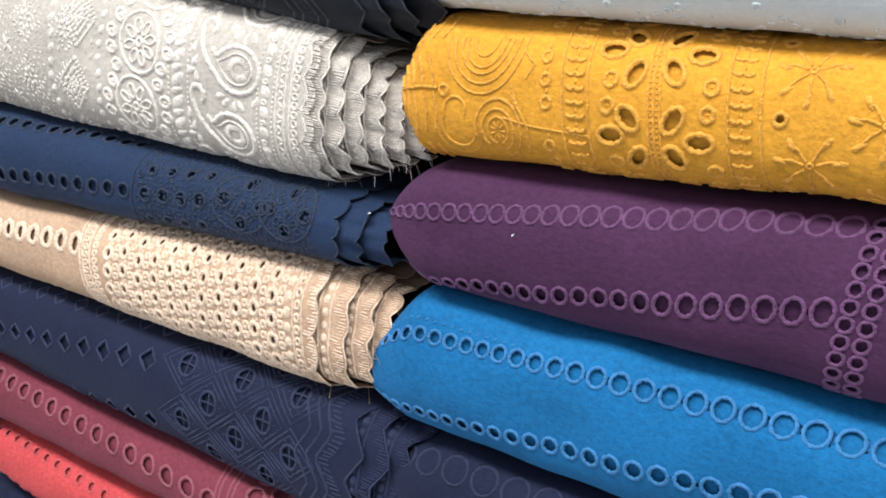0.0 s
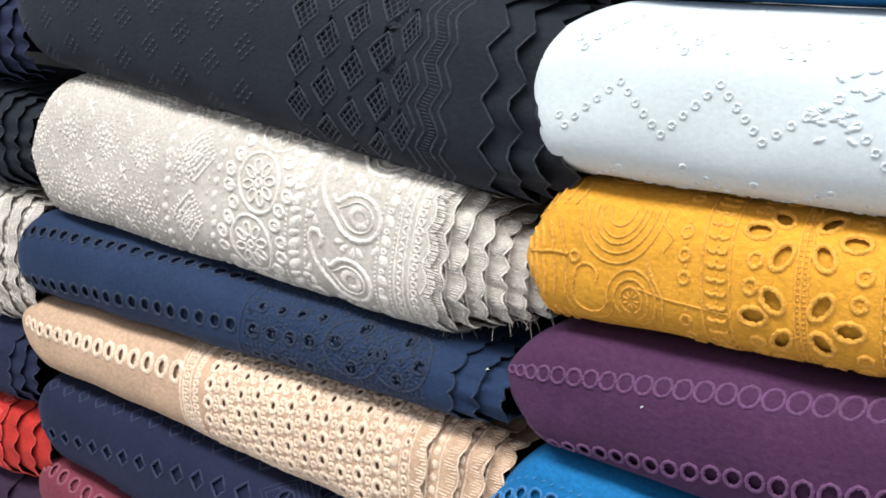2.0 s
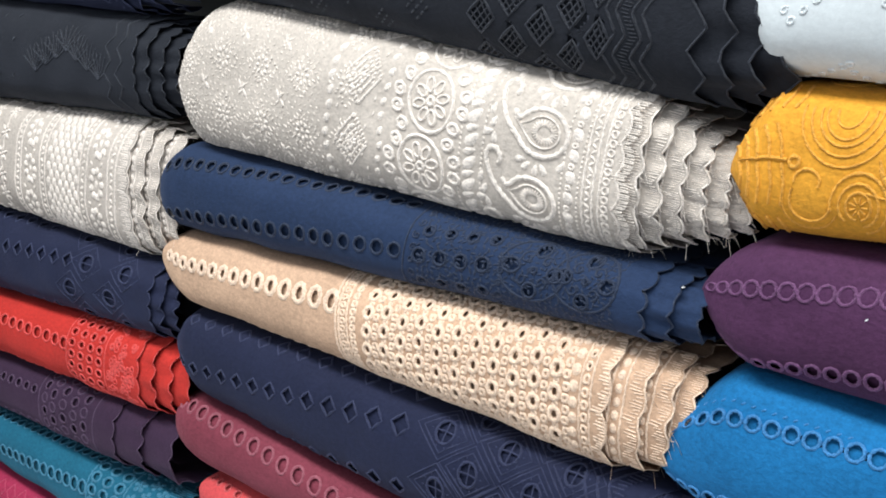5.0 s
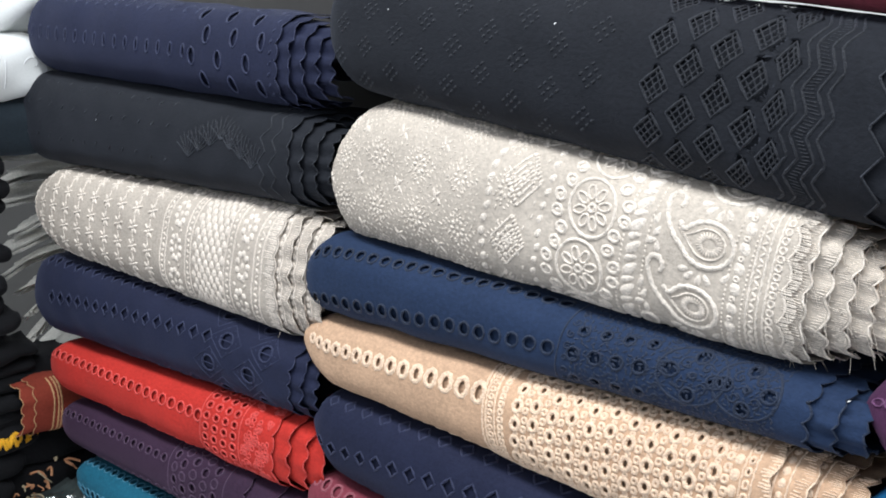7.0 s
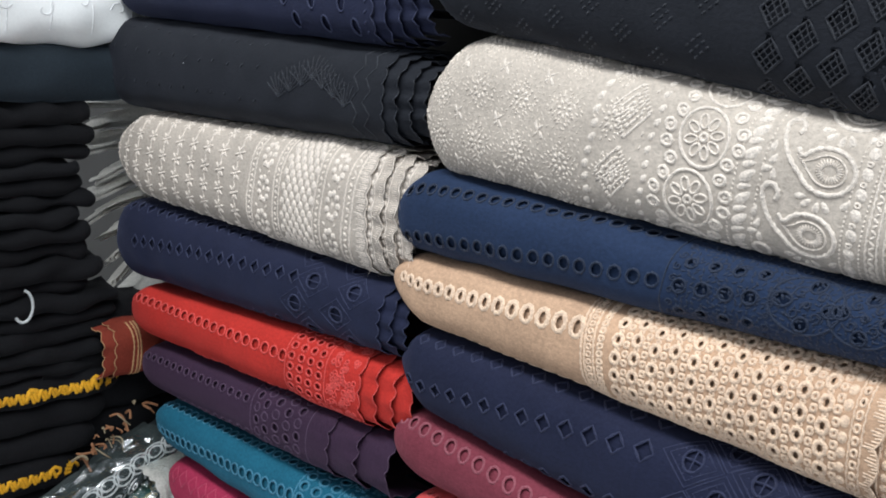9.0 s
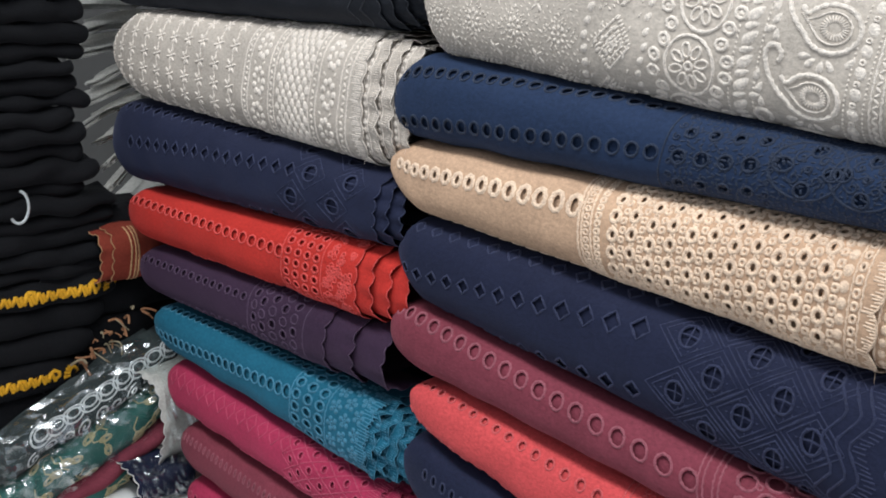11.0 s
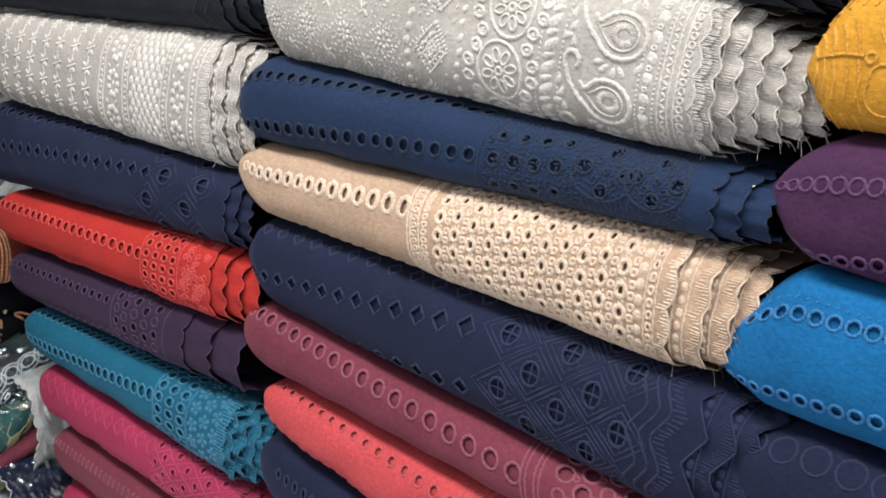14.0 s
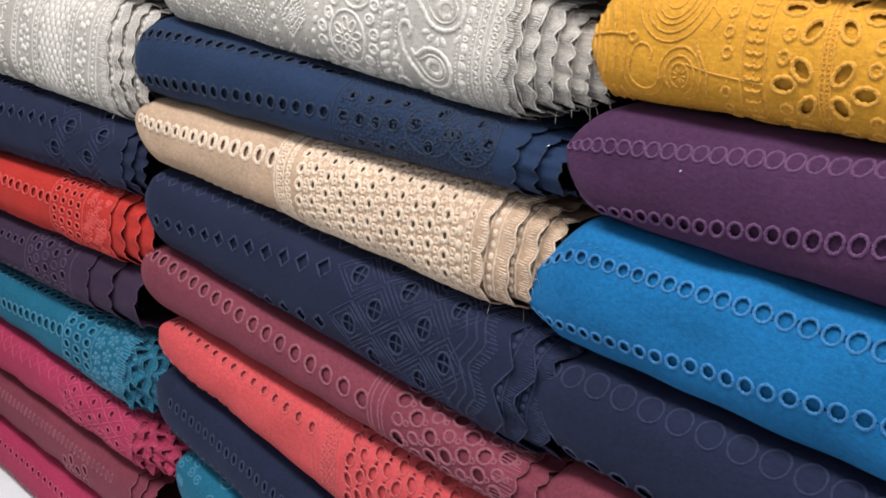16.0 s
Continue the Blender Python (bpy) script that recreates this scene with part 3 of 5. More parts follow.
    for j, v in enumerate(np.arange(lo, hi, 0.0052)):
        for i in range(32):
            u = 0.016 + i * 0.0068 + (0.0034 if j % 2 else 0) + r.uniform(-0.0012, 0.0012)
            st.satin(u, v + r.uniform(-0.001, 0.001), 0.0020, 0.0006, 0.75 if (i // 2 + j // 3) % 2 else 2.3, 0.0007, 0, 6)


def draw_cream(st, b):
    lo, hi = -b.half, b.half + 0.02
    for i in range(10):
        for j, v in enumerate(np.arange(lo + 0.004, hi, 0.0250)):
            u = 0.0365 + i * 0.0372 + 0.14 * v
            st.spray(u, v, 0.0115, 6, 0.25)
            st.satin(u, v, 0.0024, 0.0024, 0, 0.0015, 0, 6)
            st.satin(u + 0.0016, v + 0.0125, 0.0010, 0.0045, 0.1, 0.0011, 0, 6)
    for u in (0.4020, 0.4135, 0.4565, 0.4685, 0.5380, 0.5520, 0.5925, 0.6070):
        slant(st, u, 0.12, lo, hi, 0.0013, 70, 0.0005)
    for j, v in enumerate(np.arange(lo, hi, 0.0066)):
        for u in (0.4077, 0.4625, 0.5450, 0.5998):
            st.satin(u + 0.12 * v, v, 0.0036, 0.0019, 0.7 if j % 2 else -0.7, 0.0014, 0, 8)
    # wreaths of petals
    for v in np.arange(lo + 0.010, hi, 0.0415):
        for uc in (0.4350, 0.5722):
            for k in range(9):
                a = k * 2 * math.pi / 9
                st.satin(uc + 0.12 * v + 0.0098 * math.cos(a), v + 0.0135 * math.sin(a), 0.0046, 0.0042, a, 0.0024, 0, 8)
            st.satin(uc + 0.12 * v, v, 0.0030, 0.0042, 0, 0.0011, 0, 8)
            st.satin(uc + 0.12 * v + 0.010, v + 0.0205, 0.0034, 0.0018, 0.8, 0.0013, 0, 8)
            st.satin(uc + 0.12 * v - 0.009, v + 0.0205, 0.0034, 0.0018, -0.8, 0.0013, 0, 8)
    # a field of upright ovals
    for j, v in enumerate(np.arange(lo, hi, 0.0084)):
        for i in range(5):
            st.satin(0.4775 + 0.0124 * i + 0.0062 * (j % 2) + 0.12 * v, v, 0.0042, 0.0064, 0.1, 0.0026, 0, 10)
    st.teeth(0.612, 0.626, lo, hi, 0.0021, 0.02, 0.006, "round", 0.0008)


def draw_beige(st, b):
    lo, hi = -b.half, b.half
    st.tight = 0.72
    st.row(0.0320, 0.2683, 0.0131, 0.0197, 15, 0.0058, 0.0076, 1.5, width=0.0027)
    st.row(0.085, 0.262, -0.058, -0.055, 11, 0.0058, 0.0066, 1.2, width=0.0017)
    for u in (0.2785, 0.2825, 0.2925):
        slant(st, u, -0.14, lo, hi, 0.0012)
    for v in np.arange(lo, hi, 0.0066):
        st.ring(0.2875 - 0.14 * v, v, 0.0024, 0.0023, 0, 0.0012, 0.0014, False, "", 8)
        st.ring(0.2990 - 0.10 * v, v + 0.003, 0.0026, 0.0026, 0, 0.0015, 0.0015, False, "", 8)
    for i in range(11):
        for j, v in enumerate(np.arange(lo, hi, 0.0153)):
            u = 0.3160 + i * 0.0187 - 0.06 * v
            w = v + (0.0040 if i % 2 else 0)
            st.ring(u, w, 0.0045, 0.0049, 0, 0.0021, 0.0020, True, "", 14)
            st.ring(u + 0.0094, w - 0.0020, 0.0023, 0.0025, 0, 0.0015, 0.0016, False, "", 8)
            st.ring(u + 0.0094, w + 0.0056, 0.0023, 0.0025, 0, 0.0015, 0.0016, False, "", 8)
            st.ring(u + 0.0004, w + 0.0076, 0.0019, 0.0014, 0, 0.0012, 0.0013, False, "", 8)
    for v in np.arange(lo, hi, 0.0105):
        st.satin(0.5185 - 0.04 * v, v, 0.0042, 0.0044, 0, 0.0017, 0, 10)
    for u in (0.5240, 0.5325):
        slant(st, u, -0.04, lo, hi, 0.0009)
    for v in np.arange(lo, hi, 0.0082):
        st.ring(0.5282 - 0.04 * v, v, 0.0022, 0.0027, 0, 0.0012, 0.0013, True, "", 8)
    st.teeth(0.5345, 0.5425, lo, hi, 0.0022, 0.026, 0.006, "round", 0.0008)


def draw_yellow(st, b):
    lo, hi = -b.half, b.half + 0.015
    lean = -0.14
    # fern strokes at the closed end
    st.line([(0.018, 0.001), (0.036, 0.0036), (0.053, 0.0030)], 0.0010, 0.0017)
    for k in range(5):
        u = 0.020 + 0.0075 * k
        st.line([(u, 0.003), (u - 0.002, 0.012), (u - 0.007, 0.021)], 0.0010, 0.0017)
        st.line([(u, 0.001), (u + 0.003, -0.010), (u + 0.002, -0.022)], 0.0010, 0.0017)
        st.line([(u, 0.030), (u + 0.003, 0.038), (u + 0.002, 0.050)], 0.0010, 0.0017)
        st.line([(u, -0.030), (u + 0.003, -0.038), (u + 0.002, -0.050)], 0.0010, 0.0017)
    st.ring(0.0572, 0.0024, 0.0030, 0.0030, 0, 0.0012, 0.0013, False, "", 10)
    for dv in (-0.094, 0.0, 0.094):
        # nested bowls
        for ru, rv in ((0.0265, 0.0290), (0.0215, 0.0235), (0.0165, 0.0185), (0.0130, 0.0150), (0.0075, 0.0090)):
            st.line(arc(0.0825, 0.0310 + dv, ru, rv, -3.2, 0.15, 30), 0.0008, 0.0011)
        st.line([(0.109, 0.027 + dv), (0.118, 0.020 + dv), (0.113, 0.012 + dv)], 0.0007, 0.0010)
        # a paisley with a tail that runs down and hooks up again
        for ru, rv, a1 in ((0.0160, 0.0180, 3.4), (0.0112, 0.0125, 4.0), (0.0070, 0.0080, 4.6)):
            st.line(arc(0.0965, -0.0175 + dv, ru, rv, -1.3, a1, 28), 0.0009, 0.0012)
        for k in range(9):
            st.satin(0.0965 + 0.0035 * math.cos(k * 0.7), -0.0175 + dv + 0.004 * math.sin(k * 0.7), 0.0030, 0.0007, k * 0.7, 0.0011, 0, 6)
        st.line(arc(0.0690, -0.0170 + dv, 0.0120, 0.0130, -0.15, -3.6, 18), 0.0009, 0.0012)
        st.line(arc(0.0660, -0.0070 + dv, 0.0075, 0.0065, 3.3, -0.4, 14), 0.0009, 0.0012)
        st.line(arc(0.0690, -0.0170 + dv, 0.0165, 0.0190, -0.4, -3.3, 18), 0.0007, 0.0010)
        # a leaf spray beside it
        st.satin(0.1085, -0.0015 + dv, 0.0085, 0.0016, -1.0, 0.0014, 0.4, 8)
        st.line([(0.104, 0.008 + dv), (0.109, -0.002 + dv), (0.117, -0.014 + dv), (0.117, -0.03 + dv)], 0.0008, 0.0011)
        st.line([(0.100, -0.0095 + dv), (0.118, -0.0125 + dv), (0.158, -0.0150 + dv)], 0.0007, 0.0010)
    for v in np.arange(lo, hi, 0.0119):
        if abs(((v - 0.0103 + 0.45) / 0.045) % 1 - 0.5) > 0.12:
            st.ring(0.1275 + lean * (v - 0.005), v, 0.0030, 0.0032, 0, 0.0013, 0.0014, False, "", 10)
            st.satin(0.1275 + lean * (v - 0.005), v + 0.006, 0.0008, 0.0022, 0, 0.001, 0, 6)
    # bow stitches
    for uc, pitch in ((0.1470, 0.0073), (0.2412, 0.0079)):
        for v in np.arange(lo, hi, pitch):
            u = uc + lean * v
            st.line([(u - 0.0058, v + 0.0006), (u - 0.002, v - 0.0012), (u, v + 0.0006), (u + 0.002, v - 0.0012), (u + 0.0058, v + 0.0006)], 0.0012, 0.0015)
            st.satin(u, v + 0.0030, 0.0007, 0.0018, 0, 0.001, 0, 6)
    for u in (0.1388, 0.1550, 0.1908, 0.1938, 0.1974, 0.2345, 0.2515):
        slant(st, u, lean, lo, hi, 0.0008, 60, 0.0003)
    for v in np.arange(lo, hi, 0.0028):
        st.satin(0.1923 + lean * v, v, 0.0010, 0.0006, 0, 0.0009, 0, 6)
        st.satin(0.1956 + lean * v, v, 0.0010, 0.0006, 0, 0.0009, 0, 6)
    # six petal eyelets round each node of the stem, two small rings beside it
    for v in (-0.0575, -0.0125, 0.0325, 0.0775):
        u = 0.1937 + lean * v
        for du, dv in ((-0.0160, 0.0094), (-0.0256, -0.0005), (-0.0093, -0.0125), (0.0095, 0.0102), (0.0253, -0.0002), (0.0123, -0.0100)):
            st.ring(u + du, v + dv, 0.0078, 0.0050, math.atan2(dv, du * 0.7), 0.0016, 0.0018, True, "eyelet", 20)
        for du in (-0.0290, 0.0280):
            for dv in (0.0150, 0.0285):
                st.ring(u + du, v + dv, 0.0038, 0.0038, 0, 0.0014, 0.0015, False, "", 12)
                st.dots([(u + du, v + dv)], 0.0009, 0.0008)
    # drooping starry flowers
    for i in range(5):
        for v in np.arange(-0.0672, hi, 0.0484):
            u, w = 0.2756 + 0.0330 * i + lean * v, v + 0.0242 * (i % 2)
            for k, a in enumerate((0.25, 1.1, 2.3, 3.0, 3.9, 4.75, 5.5)):
                c, s = math.cos(a), math.sin(a)
                st.line([(u + 0.003 * c, w + 0.003 * s), (u + 0.010 * c, w + 0.010 * s + 0.001), (u + 0.015 * c, w + 0.015 * s - 0.001)], 0.0008, 0.0012)
                st.satin(u + 0.0150 * c, w + 0.0150 * s - 0.001, 0.0050, 0.0019, a - 0.15, 0.0016, -0.3, 8)
            st.ring(u, w, 0.0016, None, 0, 0.0010, 0.0013, False, "", 8)
    for v in (-0.0414, 0.0036, 0.0486):
        st.ring(0.2612 + lean * v, v, 0.0034, None, 0, 0.0013, 0.0014, True, "eyelet", 12)


def draw_purple(st, b):
    st.row(-0.006, 0.292, 0.0200, 0.064, 24, 0.0058, 0.0072, 1.5, width=0.0012, hole=False)
    st.row(0.006, 0.294, -0.044, 0.0105, 23, 0.0052, 0.0070, 1.4, width=0.0013)
    for u in (0.3065, 0.3175):
        for v in np.arange(-b.half, b.half, 0.0105):
            st.ring(u, v, 0.0042, 0.0046, 0, 0.0011, 0.0012, True, "", 10)
    st.row(0.335, 0.57, 0.05, 0.055, 14, 0.0068, 0.008, 1.1, width=0.0012)


def draw_blue(st, b):
    st.row(0.004, 0.44, 0.027, 0.044, 29, 0.0064, 0.0072, 1.9, width=0.0012)
    st.row(0.006, 0.44, -0.045, 0.004, 29, 0.0060, 0.0066, 1.8, width=0.0013)
    for k in range(16):
        u = 0.018 + k * 0.007
        st.satin(u, 0.041 - 0.00005 * k, 0.0022, 0.0009, 0.7, 0.001, 0, 6)


def draw_navyblue(st, b):
    st.row(0.04, 0.335, 0.027, 0.052, 19, 0.0058, 0.0055, 1.1)
    st.row(0.03, 0.342, -0.020, 0.003, 19, 0.0060, 0.0064, 1.1)
    lo, hi = -0.05, b.half
    st.upright(0.352, lo, hi)
    for u, v in ((0.367, 0.004), (0.387, 0.006), (0.407, 0.008), (0.427, 0.011)):
        st.ring(u, v, 0.0062, 0.0070, piece="eyelet")
        st.ring(u + 0.003, v + 0.024, 0.0048, piece="eyelet")
        st.ring(u + 0.003, v - 0.026, 0.0050, piece="eyelet")
    q = rnd(12)
    for v in np.arange(lo, hi, 0.0050):
        for u in np.arange(0.366, 0.556, 0.0056):
            st.satin(u + q.uniform(-0.0015, 0.0015), v + q.uniform(-0.0015, 0.0015), 0.0032, 0.0013, q.uniform(0, 3), 0.0008, 0, 6)
    for uc, vc in ((0.472, 0.018), (0.523, 0.02)):
        st.ring(uc, vc, 0.031, 0.030, hole=False, seg=26)
        for a in (0, 1.57, 3.14, 4.71):
            st.ring(uc + 0.021 * math.cos(a), vc + 0.020 * math.sin(a), 0.0075, 0.0068, a, piece="eyelet")
            st.swirl(uc + 0.014 * math.cos(a + 0.78), vc + 0.014 * math.sin(a + 0.78), 0.006, 1.2, a)
        st.ring(uc, vc, 0.003, seg=8)
    for v in np.arange(lo, hi, 0.012):
        st.swirl(0.360, v, 0.004, 1.3, v * 99, 0.0008, 14)
        st.swirl(0.444, v, 0.004, 1.3, v * 77, 0.0008, 14)


def draw_ndiam(st, b):
    lo, hi = -b.half, b.half
    st.row(0.03, 0.34, 0.042, 0.06, 13, 0.0075, 0.0085, 1.2, "diamond", hole=False)
    st.row(0.045, 0.336, -0.016, 0.026, 13, 0.0085, 0.0095, 1.35, "diamond")
    st.row(0.09, 0.339, -0.066, -0.032, 11, 0.0075, 0.008, 1.25, "diamond")
    for i in range(-1, 5):
        for j in range(-3, 5):
            u, v = 0.3805 + 0.061 * i + 0.0308 * (j % 2), 0.0345 - 0.0255 * j + 0.004 * i
            if not (lo < v < hi and 0.365 < u < 0.53):
                continue
            st.ring(u, v, 0.0088, 0.0105, piece="eyelet", seg=14)
            st.line([(u - 0.008, v), (u, v + 0.001), (u + 0.008, v)], 0.0007, 0.0003)
            st.line([(u, v - 0.0095), (u + 0.0005, v), (u, v + 0.0095)], 0.0007, 0.0003)
            for q in (1.0, 0.76):
                st.diamond(u, v, 0.0285 * q, 0.0240 * q, 0.0008, 0.0010, False)
            for a in range(10):
                t = a * 0.628
                st.satin(u + 0.013 * math.cos(t), v + 0.0135 * math.sin(t), 0.0013, 0.0008, t, 0.001, 0, 6)
    for u in (0.508, 0.520, 0.531):
        st.zigzag(u, lo, hi, 0.045, 0.016, 0.0012)
    st.teeth(0.535, 0.546, lo, hi, 0.0035, 0.045, 0.016, "zigzag", 0.0007)


def draw_maroon(st, b):
    lo, hi = -b.half, b.half
    st.row(0.030, 0.400, 0.026, -0.002, 18, 0.0072, 0.0080, 1.35, width=0.0015)
    st.row(0.035, 0.15, -0.044, -0.05, 8, 0.004, width=0.001)
    for u in (0.412, 0.417, 0.426, 0.431):
        st.upright(u, lo, hi, 0.001, 0.0004, 50, -0.06)
    for i in range(7):
        for j, v in enumerate(np.arange(lo, hi, 0.021)):
            u = 0.447 + i * 0.0205
            w = v + (0.0105 if i % 2 else 0)
            big = (i + j) % 3
            st.ring(u, w, 0.0082 if big else 0.006, None, 0, 0.0016, 0.0016, bool(big), "eyelet")
            st.ring(u + 0.0103, w, 0.0028, None, 0, 0.0011, 0.0011, False, "", 8)
    st.teeth(0.56, 0.584, lo, hi, 0.004, 0.02, 0.006, "round")


def draw_coral(st, b):
    lo, hi = -b.half, b.half
    st.row(0.020, 0.300, 0.040, 0.014, 17, 0.0046, 0.0058, 1.4, width=0.0013)
    st.row(0.020, 0.16, -0.030, -0.05, 9, 0.004, width=0.001)
    for u in (0.309, 0.3145, 0.3425):
        st.upright(u, lo, hi, 0.0009, 0.0004, 50, -0.05)
    for i in range(3):
        for v in np.arange(lo, hi, 0.0085):
            st.ring(0.321 + i * 0.0075, v + 0.004 * (i % 2), 0.0026, 0.0034, 0, 0.001, 0.0011, False, "", 8)
    for i in range(9):
        for j, v in enumerate(np.arange(lo, hi, 0.0205)):
            st.ring(0.358 + i * 0.0155, v + (0.0102 if i % 2 else 0), 0.0058, 0.0078, 0.5 if (i + j) % 2 else -0.4, 0.0012, 0.0012, True, "eyelet", 12)
    st.upright(0.497, lo, hi)
    st.teeth(0.545, 0.565, lo, hi, 0.004, 0.02, 0.006, "round")


def draw_navy1(st, b):
    st.row(0.07, 0.44, 0.050, 0.066, 17, 0.0075, 0.009, 1.0, "diamond")
    st.row(0.15, 0.50, 0.004, 0.028, 16, 0.0085, 0.0095, 1.1, "diamond")
    st.row(0.30, 0.47, -0.06, -0.045, 8, 0.0075, 0.008, 1.0, "diamond")
    for i in range(3):
        for j in range(-3, 4):
            u, v = 0.532 + 0.066 * i - 0.0225 * (j % 2), 0.030 + 0.0385 * j + 0.002 * i
            if -b.half < v < b.half and u < 0.62:
                st.ring(u, v, 0.0105, 0.0115, 0.4, 0.0014, piece="eyelet")
                st.line([(u - 0.009, v), (u, v), (u + 0.009, v)], 0.0007, 0.0003)
                st.diamond(u, v, 0.026, 0.024, 0.0008, 0.001, False)
                for a in range(10):
                    t = a * 0.628
                    st.satin(u + 0.017 * math.cos(t), v + 0.017 * math.sin(t), 0.0013, 0.0008, t, 0.001, 0, 6)


def draw_red(st, b):
    lo, hi = -b.half, b.half
    st.row(0.060, 0.448, 0.026, 0.012, 23, 0.0070, 0.0068, 1.1, width=0.0014)
    st.row(0.25, 0.448, -0.040, -0.046, 11, 0.005, width=0.001)
    for u in (0.4545, 0.5165):
        st.upright(u, lo, hi, 0.001)
    for i in range(4):
        for v in np.arange(lo, hi, 0.0125):
            st.ring(0.463 + 0.0148 * i, v, 0.0048, 0.0044, 0, 0.0014, 0.0013, True, "", 10)
    r = rnd(7)
    for _ in range(150):
        u, v = r.uniform(0.522, 0.565), r.uniform(lo, hi)
        if r.random() < 0.5:
            st.swirl(u, v, r.uniform(0.003, 0.006), 1.2, r.uniform(0, 6), 0.0009, 12)
        else:
            st.ring(u, v, 0.0028, None, 0, 0.0011, 0.0012, r.random() < 0.5, "", 8)


def draw_plum(st, b):
    lo, hi = -b.half, b.half
    st.row(0.07, 0.345, 0.022, 0.018, 17, 0.0055, width=0.0012)
    st.row(0.18, 0.345, -0.035, -0.03, 10, 0.0055, width=0.0012)
    st.upright(0.357, lo, hi)
    for i in range(5):
        for j, v in enumerate(np.arange(lo, hi, 0.0165)):
            st.ring(0.370 + 0.0165 * i, v + 0.008 * (i % 2), 0.0052, 0.0060, 0, 0.0012, 0.0013, (i + j) % 2 == 0, "eyelet", 10)
    st.upright(0.452, lo, hi)


def draw_teal(st, b):
    lo, hi = -b.half, b.half
    st.row(0.050, 0.405, 0.040, 0.052, 24, 0.0058, width=0.0012)
    st.row(0.090, 0.402, -0.008, 0.012, 21, 0.0070, 0.0075, 1.15, width=0.0015)
    for u in (0.411, 0.4655):
        st.upright(u, lo, hi, 0.0012, 0.0005, 60)
    for i in range(3):
        for v in np.arange(lo, hi, 0.0145):
            st.ring(0.4205 + 0.0178 * i, v, 0.0062, 0.0055, 0, 0.0016, 0.0014, True, "eyelet", 10)
    r = rnd(9)
    for j, v in enumerate(np.arange(lo, hi, 0.019)):
        for i in range(3):
            st.flower(0.476 + 0.017 * i, v + 0.009 * (i % 2), 0.0088, 5, True, r.uniform(0, 1), 0.34)
    st.teeth(0.508, 0.528, lo, hi, 0.0035, 0.02, 0.006, "round", 0.0008)


def draw_pink(st, b):
    lo, hi = -b.half, b.half
    st.row(0.05, 0.36, 0.022, 0.022, 14, 0.0098, 0.0135, 1.0, "diamond", 0.0009, False)
    st.row(0.05, 0.36, -0.035, -0.04, 14, 0.008, 0.010, 1.0, "diamond", 0.0009, False)
    for i in range(7):
        for j, v in enumerate(np.arange(lo, hi, 0.025)):
            u, w = 0.376 + 0.0175 * i, v + 0.0125 * (i % 2)
            st.diamond(u, w, 0.0165, 0.0125, 0.0008, 0.001, False)
            st.ring(u, w, 0.0042, 0.0055, 0, 0.0011, 0.0011, True, "eyelet", 8)
    st.teeth(0.49, 0.506, lo, hi, 0.004, 0.02, 0.006, "round")


def draw_slits(st, b):
    st.row(0.03, 0.42, 0.020, 0.016, 34, 0.0022, 0.0060, 1.0, width=0.0009)
    for i in range(4):
        for v in (0.02, 0.0, -0.02):
            st.ring(0.30 + 0.018 * i, v - 0.03 + 0.009 * (i % 2), 0.006, 0.008, 0.5, piece="eyelet", seg=10)


def draw_rose(st, b):
    st.row(0.03, 0.42, 0.018, 0.02, 24, 0.0050, width=0.0012)
    st.row(0.03, 0.42, -0.03, -0.03, 24, 0.0050, width=0.0012)


def draw_navy2(st, b):
    st.row(0.055, 0.54, 0.012, 0.014, 36, 0.0034, 0.0062, 1.0, width=0.0013)
    st.row(0.055, 0.54, -0.028, -0.026, 36, 0.0034, 0.0055, 1.0, width=0.0013)


def draw_teal2(st, b):
    r = rnd(5)
    for _ in range(150):
        st.swirl(r.uniform(0.02, 0.5), r.uniform(-b.half, b.half), r.uniform(0.006, 0.012), 1.4, r.uniform(0, 6), 0.0013, 18)


def draw_navy3(st, b):
    st.row(0.016, 0.50, 0.036, 0.05, 20, 0.0105, 0.0115, 1.2, width=0.0011, hole=False)
    st.row(0.030, 0.50, -0.036, -0.03, 20, 0.0085, 0.0085, 1.2, width=0.0013)


def draw_white(st, b):
    turns = [(-0.016, 0.034), (0.012, 0.001), (0.044, 0.029), (0.076, 0.001), (0.104, 0.033), (0.135, 0.004), (0.168, 0.032), (0.20, 0.0), (0.23, 0.03), (0.26, 0.0), (0.29, 0.03), (0.32, 0.0)]
    for (a, c), (d, e) in zip(turns, turns[1:]):
        for k in range(5):
            u, v = a + (d - a) * k / 5, c + (e - c) * k / 5
            if u < 0.004:
                continue
            for du, dv in ((0, 0), (0.0012, 0.048), (0.002, -0.058)):
                st.ring(u + du, v + dv, 0.0021, 0.0021, 0, 0.0009, 0.0008, False, "eyelet" if dv == 0 else "", 8)
    r = rnd(3)
    for u, v in ((0.170, 0.018), (0.178, 0.040), (0.235, 0.012)):
        for _ in range(14):
            st.satin(u + r.uniform(-0.014, 0.014), v + r.uniform(-0.009, 0.009), 0.004, 0.0016, r.uniform(-0.6, 0.6), 0.0012)
    for u in np.arange(0.05, 0.4, 0.042):
        st.ring(u, -0.022 + 0.004 * math.sin(u * 90), 0.0022, None, 0, 0.0009, 0.0008, False, "", 8)
        st.dots([(u + 0.018, -0.03), (u + 0.01, 0.05)], 0.0012)


